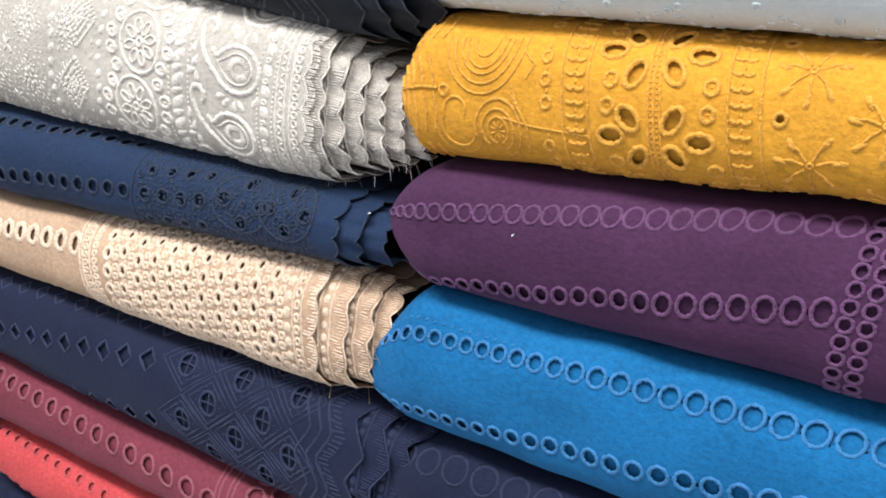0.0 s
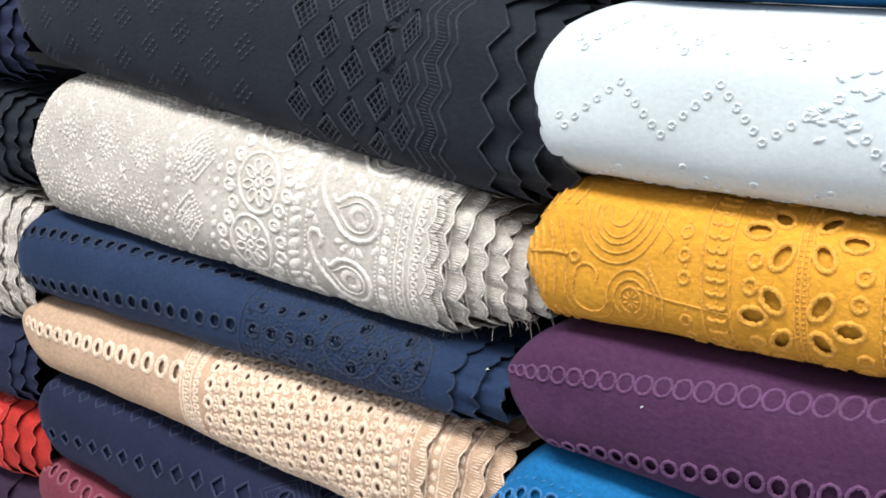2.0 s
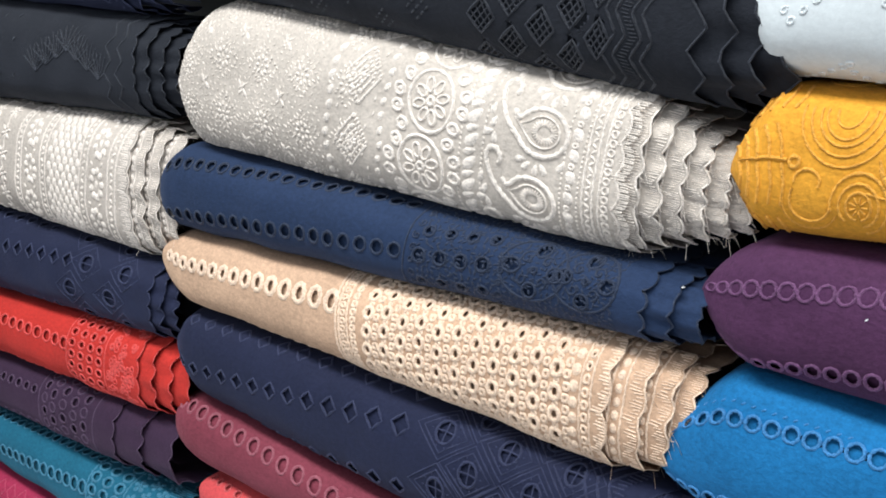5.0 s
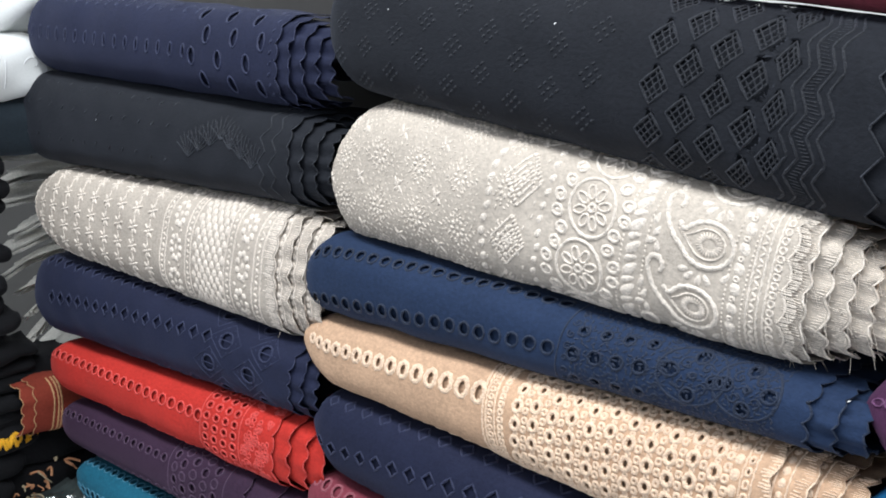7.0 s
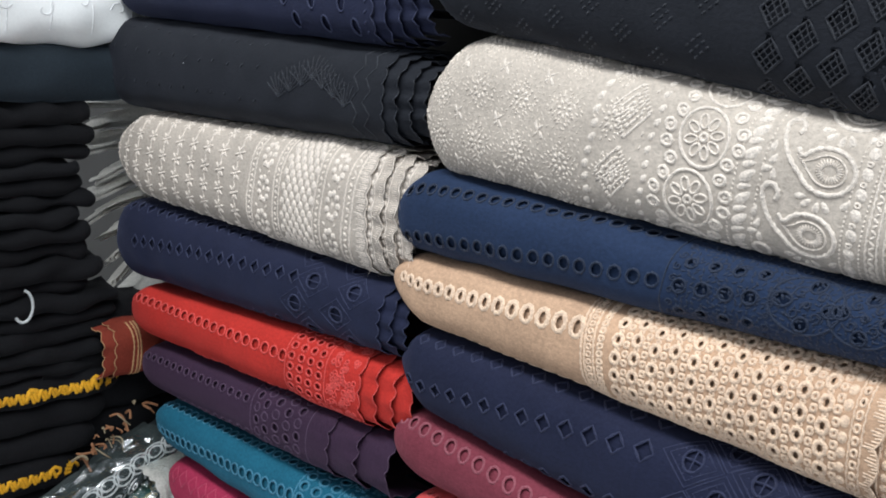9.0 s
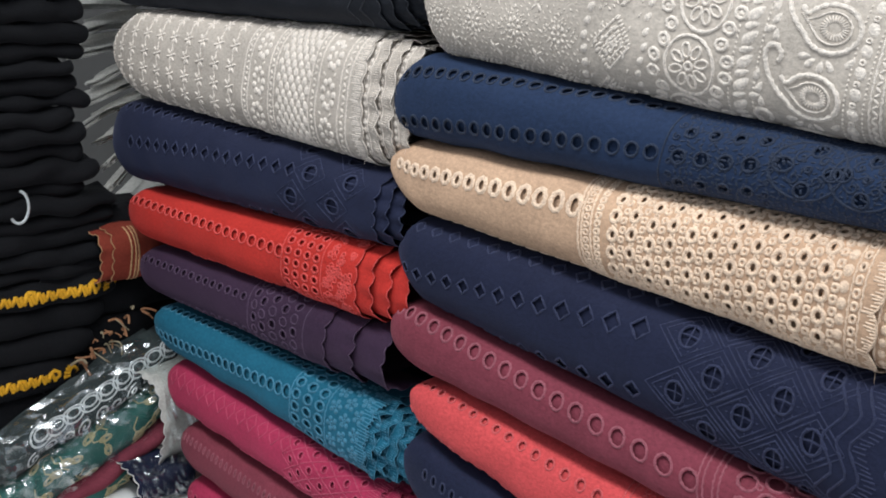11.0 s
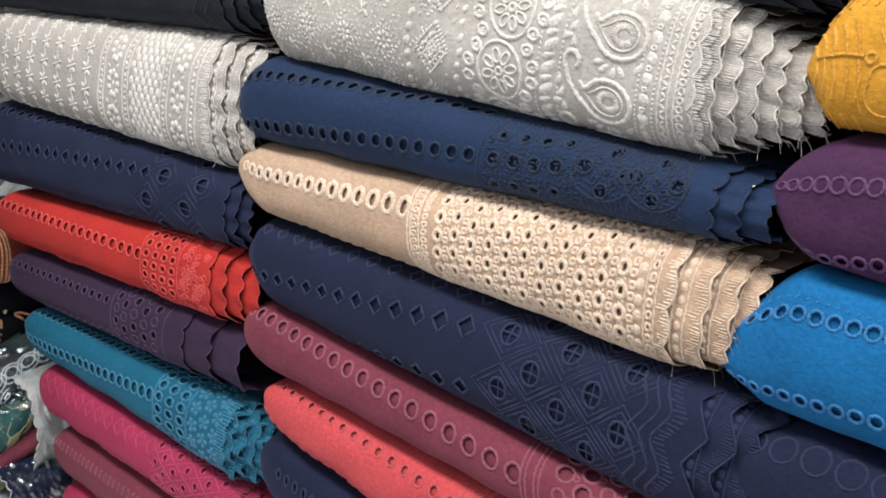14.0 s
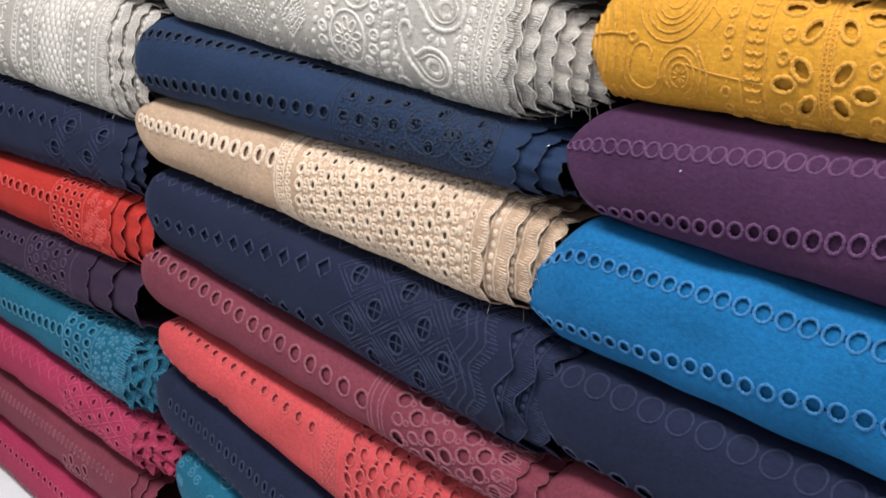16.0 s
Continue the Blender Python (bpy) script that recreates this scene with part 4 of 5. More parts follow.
def draw_black2(st, b):
    lo, hi = -b.half, b.half + 0.01
    for i in range(-5, 6):
        for j in range(-5, 6):
            u, v = 0.382 + 0.0265 * j + 0.023 * i, 0.029 - 0.017 * j + 0.017 * i
            if not (lo < v < hi and 0.350 < u < 0.462):
                continue
            st.diamond(u, v, 0.0118, 0.0138, 0.0011, 0.0012, True, "mesh_window")
            for q in (-0.5, 0, 0.5):
                st.line([(u - 0.0118 * (0.5 - q / 2) - 0 + q * 0.003, v + 0.015 * (0.5 + q / 2)), (u + q * 0.006, v + q * 0.0075), (u + 0.0118 * (0.5 + q / 2), v - 0.015 * (0.5 - q / 2))], 0.0006, 0.0004)
                st.line([(u - 0.0118 * (0.5 + q / 2), v - 0.015 * (0.5 - q / 2)), (u - q * 0.006, v + q * 0.0075), (u + 0.0118 * (0.5 - q / 2), v + 0.015 * (0.5 + q / 2))], 0.0006, 0.0004)
    for i in range(9):
        for j in range(-3, 5):
            u, v = 0.02 + 0.0355 * i, 0.010 + 0.036 * j + 0.018 * (i % 2)
            if not (lo < v < hi):
                continue
            for a in range(-3, 4):
                for c in range(-3, 4):
                    if abs(a) + abs(c) <= 3 and (a + c) % 2 == 0:
                        st.satin(u + 0.0042 * a, v + 0.0045 * c, 0.0026, 0.0014, 0.8, 0.0011, 0, 6)
    for u in (0.466, 0.476, 0.492, 0.502):
        st.zigzag(u, lo, hi, 0.030, 0.012, 0.0011)
    st.teeth(0.479, 0.489, lo, hi, 0.0024, 0.030, 0.012, "zigzag", 0.0004)


def draw_navytop(st, b):
    st.row(0.05, 0.44, 0.050, 0.058, 18, 0.0030, 0.0078, 1.0, width=0.0012)
    st.row(0.05, 0.44, 0.0, 0.004, 18, 0.0030, 0.0078, 1.0, width=0.0012)
    for i in range(3):
        for j in range(-2, 3):
            st.ring(0.478 + 0.048 * i - 0.022 * (j % 2), 0.026 + 0.0265 * j, 0.006, 0.0105, 0.2, piece="eyelet", seg=12)
    for v in np.arange(-b.half, b.half, 0.012):
        st.satin(0.592, v, 0.004, 0.0015, 0.8)


def draw_black(st, b):
    r = rnd(8)
    for k in range(7):
        u, v = 0.485 + 0.018 * k, -0.01 + 0.055 * (0.5 - abs(k / 6 - 0.5))
        for q in range(7):
            a = 0.6 + 0.32 * q
            st.line([(u, v), (u + 0.014 * math.cos(a), v + 0.016 * math.sin(a)), (u + 0.026 * math.cos(a + 0.1), v + 0.032 * math.sin(a + 0.1))], 0.0009)
    for u in np.arange(0.08, 0.46, 0.03):
        for v in (0.02, 0.05, -0.02):
            st.satin(u, v + 0.004 * r.random(), 0.004, 0.0012, 0.9)
    st.zigzag(0.605, -b.half, b.half, 0.03, 0.012)
    st.zigzag(0.625, -b.half, b.half, 0.03, 0.012)


B = {}


def lay(key, mat, label, left, right, low, high, low_r, high_r, draw=None, shape=None, lie=None, drawn=0.0, **kw):
    b = Bolt(left, right, low, high, low_r, high_r, seed=len(B) + 3, **(shape or {}))
    B[key] = b
    # lie: how the pattern lies on the cloth (stretch, slant and shift along and round the fold)
    skew = (*lie, drawn or b.length) if lie else None
    build_bolt(b, "fabric_bolt", label, mat[0], mat[1], draw, skew=skew, **kw)


# middle stack, from the top
lay("maroontop", MAROON, "dark maroon cotton bolt on top of the black one", 0.0, 0.56, 0.388, 0.47, 0.368, 0.45, layers=2)
lay("black2", INK, "black cotton bolt with open mesh diamond lace", 0.0, 0.545, 0.262, 0.386, 0.235, 0.366, draw_black2, layers=4, lint=((0.1, 0.02), (0.29, 0.03)), shape=dict(front=-0.006), kind="zigzag", wave=0.03, deep=0.012, lie=(1.0244, 0.1639, 0.0172, -0.0119, 0.9639, -0.0075))
lay("greige", GREIGE, "greige cotton bolt embroidered with paisleys and flowers", -0.010, 0.502, 0.115, 0.262, 0.127, 0.240, draw_greige, layers=7, stagger=0.0130, gap=0.0052, wave=0.026, deep=0.0062, ruffle=0.0020, fray=110, rich=True, shape=dict(start=0.010, up=(0.085, 0.54, 1.6), down=(0.040, 0.42, 1.8)))
lay("navyblue", STEEL, "dark blue cotton bolt with eyelet rows", -0.044, 0.532, 0.020, 0.115, 0.072, 0.126, draw_navyblue, lint=((0.60, 0.03),), lie=(1.0327, 0.1189, 0.0027, -0.0036, 0.9536, -0.0027), shape=dict(start=0.009, up=(0.060, 0.52, 1.6), down=(0.040, 0.45, 1.6)))
lay("beige", BEIGE, "beige cotton bolt with a field of eyelets", -0.028, 0.532, -0.050, 0.021, -0.030, 0.072, draw_beige, layers=4, stagger=0.018, wave=0.026, gap=0.0055, ruffle=0.002, fray=45, rich=True, shape=dict(start=0.006, up=(0.030, 0.14, 1.3), down=(0.055, 0.36, 1.3)), ends=[0.541, 0.566, 0.584, 0.598])
lay("ndiam", NAVY, "navy cotton bolt with diamond eyelet lace", -0.017, 0.547, -0.142, -0.052, -0.145, -0.032, draw_ndiam, rich=True, stagger=0.022, kind="zigzag", wave=0.045, deep=0.016, lie=(1.0246, 0.0002, -0.0018, 0.0103, 0.9385, 0.002), shape=dict(start=0.006, up=(0.042, 0.56, 1.5), down=(0.060, 0.42, 1.4)))
lay("maroon", MAROON, "maroon cotton bolt with a row of eyelets", -0.006, 0.58, -0.222, -0.143, -0.20, -0.147, draw_maroon, layers=4, ruffle=0.005, lie=(1.0273, -0.155, -0.0074, 0.0222, 0.9957, 0.0015))
lay("coral", CORAL, "coral cotton bolt with small eyelets", 0.034, 0.6, -0.28, -0.223, -0.33, -0.202, draw_coral, layers=4, ruffle=0.005, lie=(1.0199, -0.085, -0.009, 0.0161, 0.9303, 0.0076))
lay("navy2", NAVY, "navy cotton bolt with rows of small eyelets", 0.033, 0.6, -0.37, -0.282, -0.43, -0.332, draw_navy2)
lay("teal2", TEAL, "teal cotton bolt with corded embroidery", 0.08, 0.6, -0.46, -0.372, -0.52, -0.432, draw_teal2)
lay("plainc", NAVY, "navy cotton bolt near the foot of the stack", 0.08, 0.6, -0.56, -0.462, -0.60, -0.522)
lay("plaind", MAROON, "maroon cotton bolt at the foot of the stack", 0.08, 0.6, -0.658, -0.562, -0.658, -0.602)

# right stack
lay("bluetop", BLUE, "blue cotton bolt on top of the white one", 0.60, 1.15, 0.366, 0.45, 0.392, 0.47)
lay("white", WHITE, "white cotton bolt with zigzags of tiny eyelets", 0.565, 1.15, 0.258, 0.364, 0.292, 0.390, draw_white, shape=dict(front=-0.007, up=(0.060, 0.30, 1.4), down=(0.030, 0.35, 1.3)), lie=(0.9618, 0.1257, 0.0295, -0.0149, 0.9282, -0.0178))
lay("yellow", YELLOW, "mustard yellow cotton bolt with petal eyelets", 0.562, 1.15, 0.162, 0.256, 0.222, 0.290, draw_yellow, shape=dict(start=0.007, up=(0.036, 0.62, 1.6), down=(0.028, 0.32, 1.1)))
lay("purple", PURPLE, "purple cotton bolt with rows of ring eyelets", 0.556, 1.15, 0.074, 0.160, 0.098, 0.212, draw_purple, lint=((0.1185, 0.012),), shape=dict(start=0.005, up=(0.050, 0.48, 1.6), down=(0.050, 0.47, 1.5)), lie=(0.9553, 0.0648, 0.0224, -0.0018, 0.909, -0.0052))
lay("blue", BLUE, "bright blue cotton bolt with rows of ring eyelets", 0.540, 1.15, -0.035, 0.072, -0.015, 0.096, draw_blue, shape=dict(lumps=0.0014, up=(0.062, 0.80, 1.4), down=(0.050, 0.2, 1.1)), lie=(0.9571, 0.02, 0.0179, 0.0052, 0.9042, 0.0027))
lay("navy3", NAVY, "navy cotton bolt with large ring eyelets", 0.575, 1.15, -0.125, -0.037, -0.125, -0.022, draw_navy3)
lay("red3", MAROON, "dark red cotton bolt", 0.60, 1.15, -0.22, -0.127, -0.22, -0.127)
lay("hid1", NAVY, "navy cotton bolt low in the stack", 0.62, 1.15, -0.36, -0.222, -0.36, -0.222)
lay("hid2", INK, "black cotton bolt low in the stack", 0.62, 1.15, -0.51, -0.362, -0.51, -0.362)
lay("hid3", NAVY, "navy cotton bolt at the foot of the stack", 0.62, 1.15, -0.658, -0.512, -0.658, -0.512)

# left stack
lay("navytop", NAVY, "navy cotton bolt with slit eyelets", -0.675, -0.075, 0.205, 0.315, 0.228, 0.325, draw_navytop, layers=5, lie=(1.1244, 0.1559, -0.0673, -0.0138, 1.0027, 0.0012))
lay("black", INK, "black cotton bolt with faint lace border", -0.70, -0.048, 0.07, 0.203, 0.128, 0.226, draw_black, layers=4, lint=((0.25, 0.01),), lie=(1.123, 0.1216, -0.0745, -0.0108, 0.9876, 0.001))
lay("cream", CREAM, "cream cotton bolt embroidered with stars and flowers", -0.69, -0.045, -0.055, 0.068, -0.018, 0.126, draw_cream, layers=4, stagger=0.022, fray=80, rich=True, shape=dict(start=0.02, up=(0.10, 0.35, 1.8), down=(0.10, 0.35, 1.6)), ends=[0.628, 0.650, 0.668, 0.690])
lay("navy1", NAVY, "navy cotton bolt with oval eyelets", -0.67, -0.03, -0.183, -0.058, -0.103, -0.02, draw_navy1, lie=(1.117, 0.067, -0.0789, 0.0022, 0.9668, -0.0016))
lay("red", RED, "red cotton bolt with eyelet rows and lace border", -0.623, -0.055, -0.262, -0.185, -0.198, -0.105, draw_red, layers=4, stagger=0.025, lie=(1.1148, 0.0125, -0.0773, 0.0022, 1.0056, -0.0))
lay("plum", PLUM, "plum cotton bolt with lace border", -0.587, -0.106, -0.338, -0.264, -0.285, -0.20, draw_plum, stagger=0.05, lie=(1.1087, -0.0694, -0.0742, 0.0096, 0.969, -0.0005))
lay("teal", TEAL, "teal cotton bolt with eyelet rows and a ruffled edge", -0.542, -0.02, -0.41, -0.34, -0.385, -0.287, draw_teal, layers=7, ruffle=0.007, rich=True, stagger=0.014, lie=(1.0835, 0.0126, -0.0672, 0.0029, 1.0297, 0.0002))
lay("pink", PINK, "raspberry cotton bolt with diamond stitching", -0.502, -0.0, -0.495, -0.412, -0.46, -0.387, draw_pink, layers=6, ruffle=0.007, rich=True, lie=(1.0849, -0.0768, -0.0649, 0.0308, 0.9235, -0.0047))
lay("maroon1", MAROON, "dull maroon cotton bolt with slit eyelets", -0.460, 0.0, -0.575, -0.497, -0.55, -0.462, draw_slits)
lay("rose", PINK, "dusty rose cotton bolt on the shelf board", -0.440, 0.0, -0.658, -0.577, -0.658, -0.552, draw_rose)

# ---- the pile along the left wall: black velvet, dark and white cloth ----
VELVET = (cloth("black_velvet", (0.0028, 0.003, 0.0042), sheen=0.02, rough=0.95, bump=1.0), thread("black_yarn", (0.012, 0.012, 0.014)))
SLATE = (cloth("slate_cloth", (0.010, 0.017, 0.024), sheen=0.2), thread("slate_yarn", (0.02, 0.03, 0.04)))
GOLD = thread("gold_yarn", (0.72, 0.36, 0.012))
FAWN = thread("fawn_yarn", (0.30, 0.24, 0.15))
COPPER = thread("copper_yarn", (0.33, 0.15, 0.07))
LINEN = (cloth("offwhite_cloth", (0.50, 0.485, 0.445)), thread("offwhite_yarn", (0.66, 0.64, 0.6)))
RUST = (cloth("rust_cloth", (0.20, 0.030, 0.016)), thread("rust_yarn", (0.45, 0.25, 0.12)))

r = rnd(21)
z = -0.335
k = 0
while z < 0.075:
    t = 0.020 + 0.012 * r.random()
    low = z < -0.22
    f = Fold(0.028 + r.uniform(-0.018, 0.014) + (0.010 if low else -0.040) - (0.014 if z > -0.1 else 0), 0.7, z, z + t - 0.001, -0.665 + r.uniform(-0.008, 0.008),
             nose=0.016, power=2.0, taper=0.02, blunt=0.35, seed=300 + k, lumps=0.0045)
    build_bolt(f, "folded_cloth", "black velvet cloth folded thin in a tall pile", *VELVET, layers=1, group="velvet pile", category="folded cloth")
    z += t
    k += 1
f = Fold(0.062, 0.7, z, 0.158, -0.655, nose=0.04, taper=0.05, seed=340, lumps=0.003)
build_bolt(f, "folded_cloth", "slate black cloth folded on the velvet pile", *SLATE, layers=1, category="folded cloth")


def draw_relief(st, b):
    for i in range(9):
        st.swirl(0.05 + 0.055 * i, 0.005 + 0.01 * (i % 2), 0.014, 0.7, 1.2 * i, 0.0012, 18)
        st.upright(0.03 + 0.06 * i, -0.03, 0.012, 0.0008)


f = Fold(0.060, 0.7, 0.160, 0.255, -0.650, nose=0.05, taper=0.07, seed=341, lumps=0.004)
build_bolt(f, "folded_cloth", "white cloth with tone-on-tone relief, loosely folded", *BLEACHED, draw_relief, layers=1, category="folded cloth", step=0.006)
f = Fold(0.085, 0.7, 0.257, 0.36, -0.665, climb=0.05, nose=0.05, taper=0.10, seed=342, lumps=0.006)
build_bolt(f, "folded_cloth", "white cotton cloth thrown over the pile", *BLEACHED, layers=1, category="folded cloth")

# a loose white corner that sticks out beside the black bolt
flap = thing("cloth_corner", (-0.64, 0.09, 0.20), "loose pointed corner of white cotton cloth", "cloth")
uu, vv = np.meshgrid(np.linspace(0, 1, 14), np.linspace(-1, 1, 10))
x = -0.70 + 0.11 * uu
y = 0.035 + 0.085 * uu + 0.0 * vv
zz = 0.232 - 0.012 * uu + 0.030 * vv * (1 - uu) + 0.004 * np.sin(9 * uu + 2 * vv)
top = np.stack([x, y + 0.006 * vv, zz], -1).reshape(-1, 3)
under = top + (0.001, 0.0015, -0.0015)
fc = np.concatenate([grid_faces(10, 14), grid_faces(10, 14)[:, ::-1] + len(top)])
part("cloth", np.concatenate([top, under]), fc, BLEACHED[0], flap)

# off-white lengths, fanned out behind the velvet, each folded double with a ragged cut end
for k in range(9):
    q = k / 8
    tip = (1 - q) * np.array((-0.831, 0.030, 0.052)) + q * np.array((-0.743, 0.030, -0.214)) + np.array((r.uniform(-0.02, 0.03), r.uniform(-0.02, 0.02), r.uniform(-0.012, 0.008)))
    root_at = (1 - q) * np.array((-0.732, 0.100, 0.077)) + q * np.array((-0.727, 0.100, -0.158))
    strip = thing("folded_cloth", tuple(float(c) for c in root_at), "off-white cotton length folded in a fanned pile", "folded cloth", "fanned white pile")
    uu, vv = np.meshgrid(np.linspace(0, 1, 16), np.linspace(-1, 1, 9))
    wide = 0.018 + 0.004 * r.random()
    bend, ph = r.uniform(-0.006, 0.006), r.uniform(0, 6)
    ragged = 1 + 0.05 * np.sin(7 * vv + ph) * (uu > 0.99)
    for name, sink in (("upper_layer", 0.0), ("lower_layer", 0.007)):
        go = (uu * ragged)[..., None]
        p = root_at + (tip - root_at) * go * (1 - 0.12 * (sink > 0))
        p = p + np.stack([0.004 * np.sin(5 * uu + ph), -0.95 * wide * vv, -0.62 * wide * vv + bend * np.sin(3 * uu) + 0.0022 * np.sin(11 * vv + 4 * uu + ph) - sink], -1)
        n = p.reshape(-1, 3)
        g = grid_faces(9, 16)
        part(name, np.concatenate([n, n + (0.0004, 0.0008, -0.0014)]), np.concatenate([g, g[:, ::-1] + len(n)]), LINEN[0], strip)
f = Fold(0.14, 0.13, -0.225, -0.19, -0.69, climb=0.9, nose=0.01, taper=0.02, seed=380, lumps=0.002)
build_bolt(f, "folded_cloth", "grey-white cotton length hanging out of the pile", *LINEN, layers=1, category="folded cloth")


# added black folds that keep the shaded corner gap dark, hiding the white shelf and wall
for k in range(7):
    f = Fold(0.30, 0.40, -0.658 + 0.060 * k, -0.600 + 0.060 * k, -0.675 + 0.006 * math.sin(4 * k), nose=0.025, taper=0.03, seed=385 + k, lumps=0.002)
    build_bolt(f, "folded_cloth", "black folded cloth added in the corner to darken the shaded gap behind the stacks", *VELVET, layers=1, group="corner pile", category="folded cloth")

# ---- black cloth with gold embroidery below the velvet ----
def draw_gold(st, b):
    for i in range(13):
        u = 0.045 + 0.0165 * i
        st.line([(u, -0.006), (u + 0.006, 0.010), (u + 0.012, -0.004), (u + 0.017, 0.009)], 0.0032, 0.0024)
        if i % 3 == 0:
            st.swirl(u, 0.004, 0.011, 1.0, i, 0.003, 14)
    for q in range(8):
        a = q * 0.4
        st.line([(0.014 + 0.008 * math.cos(a), 0.014 * math.sin(a) - 0.002), (0.022 + 0.011 * math.cos(a), 0.019 * math.sin(a) - 0.003)], 0.0036, 0.0024)


for k, (end, lo, hi, face, gold) in enumerate(((0.020, -0.376, -0.337, -0.655, True), (0.0, -0.420, -0.378, -0.66, False), (-0.02, -0.462, -0.422, -0.655, False),
                                               (-0.048, -0.515, -0.464, -0.650, True), (-0.05, -0.585, -0.517, -0.66, False), (-0.05, -0.658, -0.587, -0.66, False))):
    f = Fold(end, 0.6, lo, hi, face, nose=0.022, taper=0.035, seed=400 + k, lumps=0.0025)
    build_bolt(f, "folded_cloth", "black cloth folded with a gold embroidered border" if gold else "black cloth folded in a low pile", VELVET[0], GOLD if gold else VELVET[1],
               draw_gold if gold else None, layers=1, group="gold bordered pile", category="folded cloth")

f = Fold(0.085, 0.09, -0.345, -0.262, -0.625, nose=0.03, taper=0.03, seed=410, lumps=0.002)


def draw_bands(st, b):
    for u in (0.052, 0.057, 0.064):
        st.upright(u, -b.half, b.half, 0.0017, 0.0004, 30)


build_bolt(f, "folded_cloth", "rust red cloth with a copper ribbed border", RUST[0], RUST[1], draw_bands, layers=2, category="folded cloth")


def strand(points, radius, material, parent, name):
    """A round cord through the points."""
    p = np.asarray(points, float)
    d = np.gradient(p, axis=0)
    d /= np.linalg.norm(d, axis=1, keepdims=True)
    s = np.cross(d, (0.3, 0.2, 0.93))
    s /= np.linalg.norm(s, axis=1, keepdims=True)
    n = np.cross(d, s)
    ring = [p + radius * (math.cos(a) * s + math.sin(a) * n) for a in np.linspace(0, 2 * math.pi, 6, endpoint=False)]
    v = np.stack(ring, 1).reshape(-1, 3)
    f = [(i * 6 + q, i * 6 + (q + 1) % 6, (i + 1) * 6 + (q + 1) % 6, (i + 1) * 6 + q) for i in range(len(p) - 1) for q in range(6)]
    return part(name, v, f, material, parent)


tassel = thing("fringe", (-0.62, 0.02, -0.42), "copper brown cord fringe hanging off the black cloth", "fringe")
for k in range(26):
    a = np.linspace(0, 1, 10)[:, None]
    q = r.random()
    p0 = np.array((-0.640, 0.050 - 0.120 * q + r.uniform(-0.01, 0.01), -0.385 - 0.085 * q + r.uniform(-0.02, 0.02)))
    way = np.array((r.uniform(0.2, 1), r.uniform(-0.2, 1.0), r.uniform(-0.8, 0.3)))
    bow = np.array((r.uniform(-1, 1), r.uniform(-1, 1), r.uniform(0, 1.5)))
    n = r.uniform(0.012, 0.034)
    strand(p0 + way * n * a + bow * 0.3 * n * np.sin(a * 3.1), r.uniform(0.0010, 0.0024), (COPPER, COPPER, FAWN)[k % 3], tassel, "cord")
hook = thing("thread_loop", (-0.645, -0.14, -0.20), "curl of white thread caught on the velvet", "thread")
a = np.linspace(0.2, 4.0, 14)
strand(np.stack([-0.640 + 0 * a, -0.142 + 0.014 * np.sin(a), -0.205 + 0.024 * np.cos(a)], 1), 0.0022, WHITE[1], hook, "loop")

# ---- folded garments in clear plastic bags on the shelf ----
FLORAL = (cloth("green_floral_cloth", (0.030, 0.110, 0.095)), thread("pale_gold_yarn", (0.42, 0.36, 0.20)))
SMOKE = (cloth("charcoal_cloth", (0.035, 0.045, 0.045)), thread("silver_yarn", (0.62, 0.63, 0.62)))
film = bpy.data.materials.new("clear_plastic_film")
film.use_nodes = True
ft = film.node_tree
ft.nodes.remove(ft.nodes["Principled BSDF"])
gloss = node(ft, "ShaderNodeBsdfGlossy", Color=(0.95, 0.97, 0.97, 1), Roughness=0.16)
clear = node(ft, "ShaderNodeBsdfTransparent", Color=(0.93, 0.95, 0.95, 1))
both = ft.nodes.new("ShaderNodeMixShader")
fn = node(ft, "ShaderNodeTexNoise", Scale=32.0, Detail=4.0, Roughness=0.65)
fco = ft.nodes.new("ShaderNodeTexCoord")
fr = ft.nodes.new("ShaderNodeMapRange")
for key, value in (("From Min", 0.46), ("From Max", 0.72), ("To Min", 0.03), ("To Max", 0.45)):
    fr.inputs[key].default_value = value
fb = node(ft, "ShaderNodeBump", Strength=0.9, Distance=0.004)
for a, c in ((fco.outputs["Object"], fn.inputs["Vector"]), (fn.outputs["Fac"], fr.inputs["Value"]), (fr.outputs[0], both.inputs[0]), (fn.outputs["Fac"], fb.inputs["Height"]),
             (fb.outputs[0], gloss.inputs["Normal"]), (clear.outputs[0], both.inputs[1]), (gloss.outputs[0], both.inputs[2]), (both.outputs[0], ft.nodes["Material Output"].inputs[0])):
    ft.links.new(a, c)


def draw_scroll(st, b):
    for i in range(9):
        u = 0.025 + 0.026 * i
        for q in (0.0, 0.006):
            st.ring(u, 0.018 + q * 0.3, 0.016 - q, 0.014 - q, 0.4, 0.0015, 0.0015, False, "", 16)
        st.swirl(u + 0.012, -0.012, 0.012, 1.4, i, 0.0015, 20, 1 if i % 2 else -1)


def draw_leaves(st, b):
    q = rnd(31)
    for i in range(24):
        u, v, t = 0.015 + 0.24 * q.random(), q.uniform(-b.half, b.half), q.uniform(0, 3)
        for s in (0.010, 0.0065):
            st.ring(u, v, s, s * 0.5, t, 0.0012, 0.0013, False, "", 12)
        st.line([(u, v), (u + 0.02 * math.cos(t), v + 0.02 * math.sin(t)), (u + 0.03 * math.cos(t + 0.4), v + 0.03 * math.sin(t + 0.4))], 0.0011)


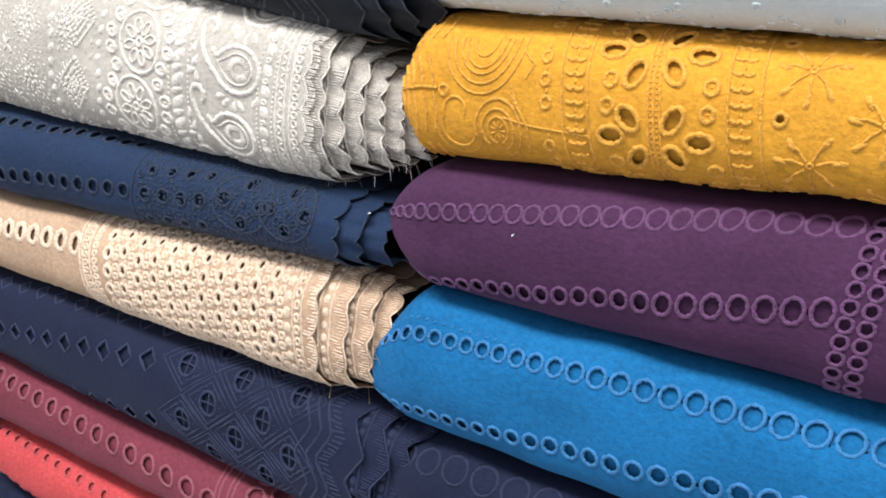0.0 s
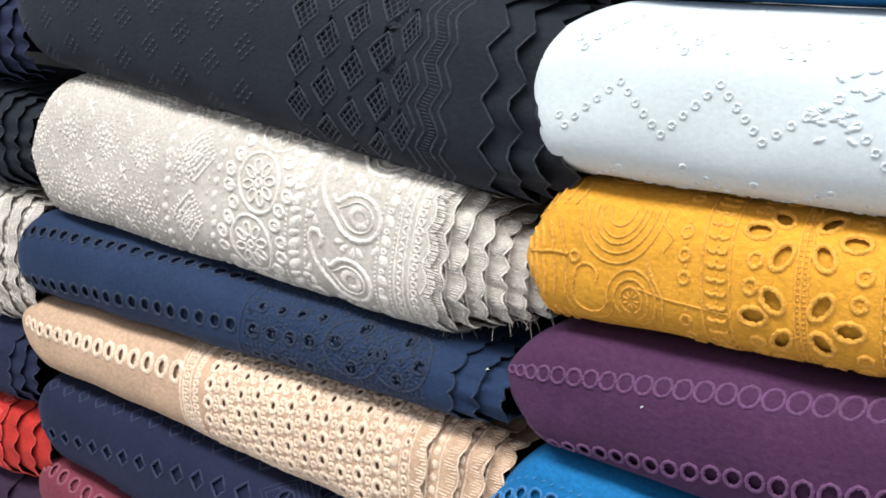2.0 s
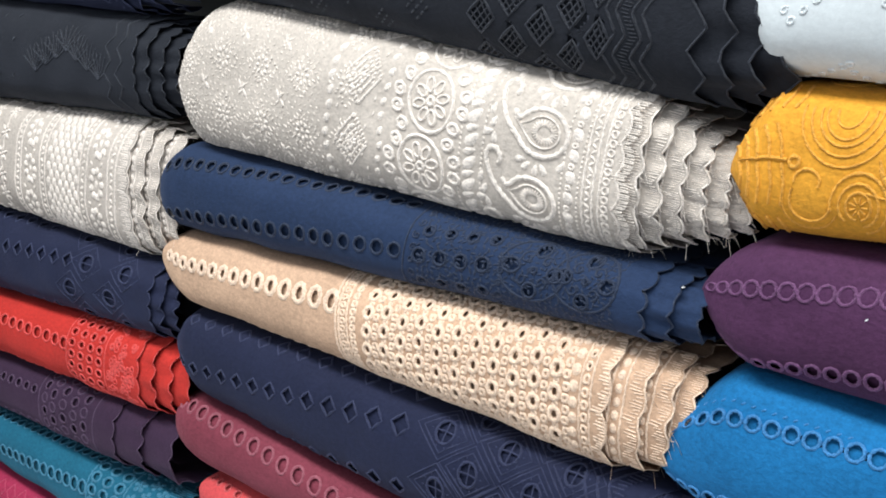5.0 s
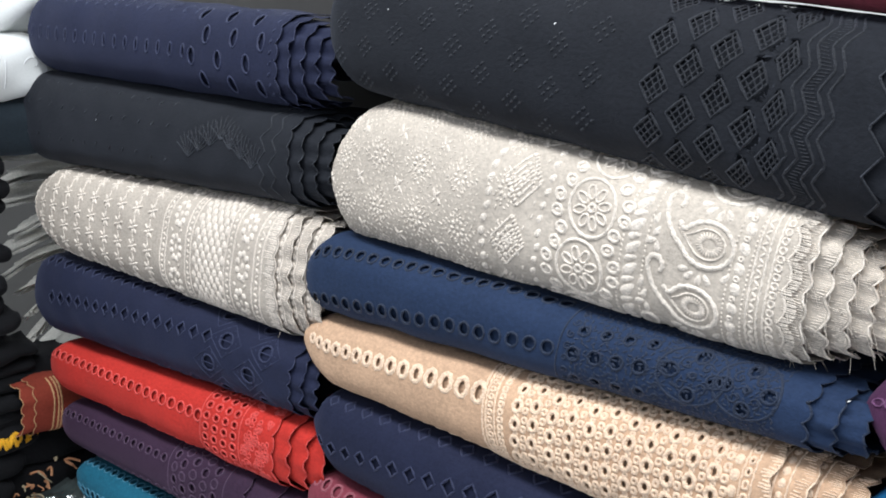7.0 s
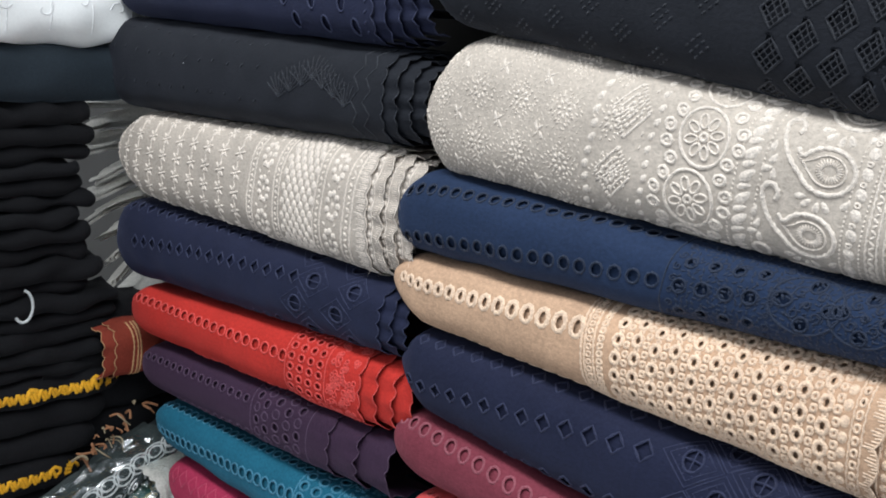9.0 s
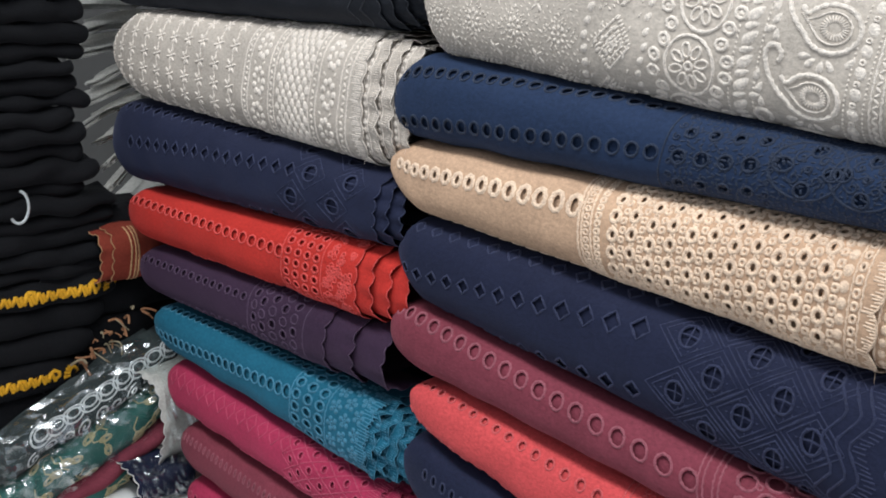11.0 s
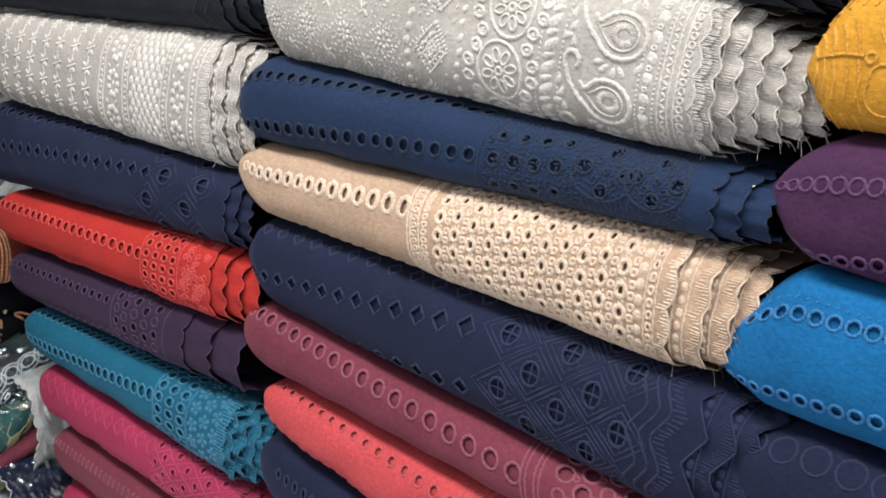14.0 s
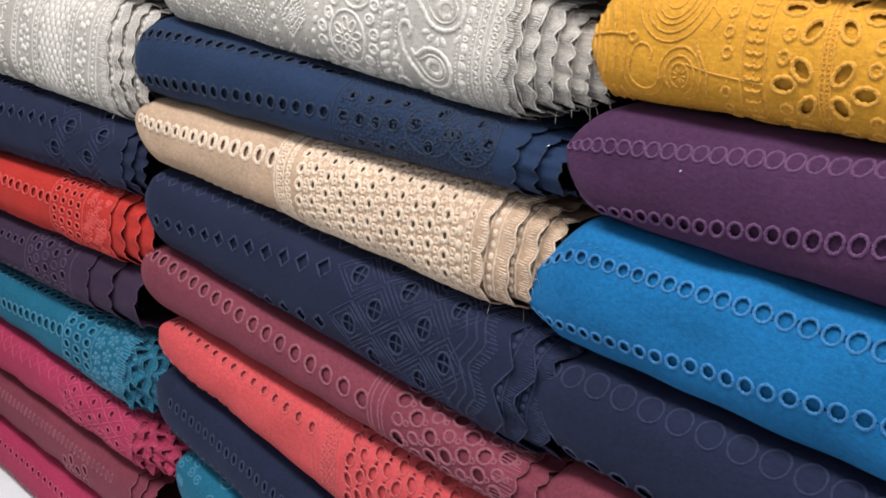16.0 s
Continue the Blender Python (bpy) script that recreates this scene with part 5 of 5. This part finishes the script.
def film_over(root, f, seed, grow=0.016):
    """Crumpled clear film lying over a folded garment."""
    nu, nv = 24, 16
    u, v = np.meshgrid(np.linspace(-0.012, f.length, nu), np.linspace(-f.half, f.half + 0.03, nv))
    q = np.random.RandomState(seed)
    off = grow * (0.35 + 0.65 * q.rand(nv, nu)) + 0.004 * np.sin(40 * u + 60 * v)
    part("plastic_bag", f.at(u, v, off).reshape(-1, 3), grid_faces(nv, nu), film, root, "crumpled clear plastic film", smooth=False)


packs = (("folded garment of charcoal cloth with silver scrollwork in clear plastic", SMOKE, draw_scroll, 0.085, 0.30, -0.475, -0.425, -0.575, 0.46),
         ("folded green floral garment in clear plastic", FLORAL, draw_leaves, 0.090, 0.30, -0.545, -0.478, -0.560, 0.46),
         ("maroon cloth rolled between the bagged garments", MAROON, None, 0.075, 0.30, -0.575, -0.548, -0.545, 0.46),
         ("folded green floral garment lying under the rolled cloth", FLORAL, draw_leaves, 0.040, 0.28, -0.625, -0.578, -0.550, 0.40))
for k, (label, mats, draw, end, length, lo, hi, face, climb) in enumerate(packs):
    f = Fold(end, length, lo, hi, face, climb=climb, nose=0.022, taper=0.03, seed=430 + k, lumps=0.003)
    root = build_bolt(f, "bagged_garment" if k != 2 else "rolled_cloth", label, mats[0], mats[1], draw, layers=1, group="bagged garments", category="garment" if k != 2 else "cloth")
    if k < 2:
        film_over(root, f, 50 + k)

# a clear bag of white cloth, and a dark printed packet, against the bolts
f = Fold(0.110, 0.10, -0.600, -0.455, -0.50, climb=0.2, nose=0.05, taper=0.04, seed=440, lumps=0.006)
root = build_bolt(f, "bagged_garment", "white cloth crushed inside a clear plastic bag", LINEN[0], LINEN[1], None, layers=1, group="bagged garments", category="garment")
film_over(root, f, 61, 0.02)
f = Fold(0.060, 0.10, -0.655, -0.602, -0.478, climb=0.0, nose=0.02, taper=0.02, seed=441, lumps=0.003)
root = build_bolt(f, "bagged_garment", "dark navy cloth packed in clear plastic on the shelf", NAVY[0], LINEN[1], None, layers=1, group="bagged garments", category="garment")
film_over(root, f, 62, 0.008)
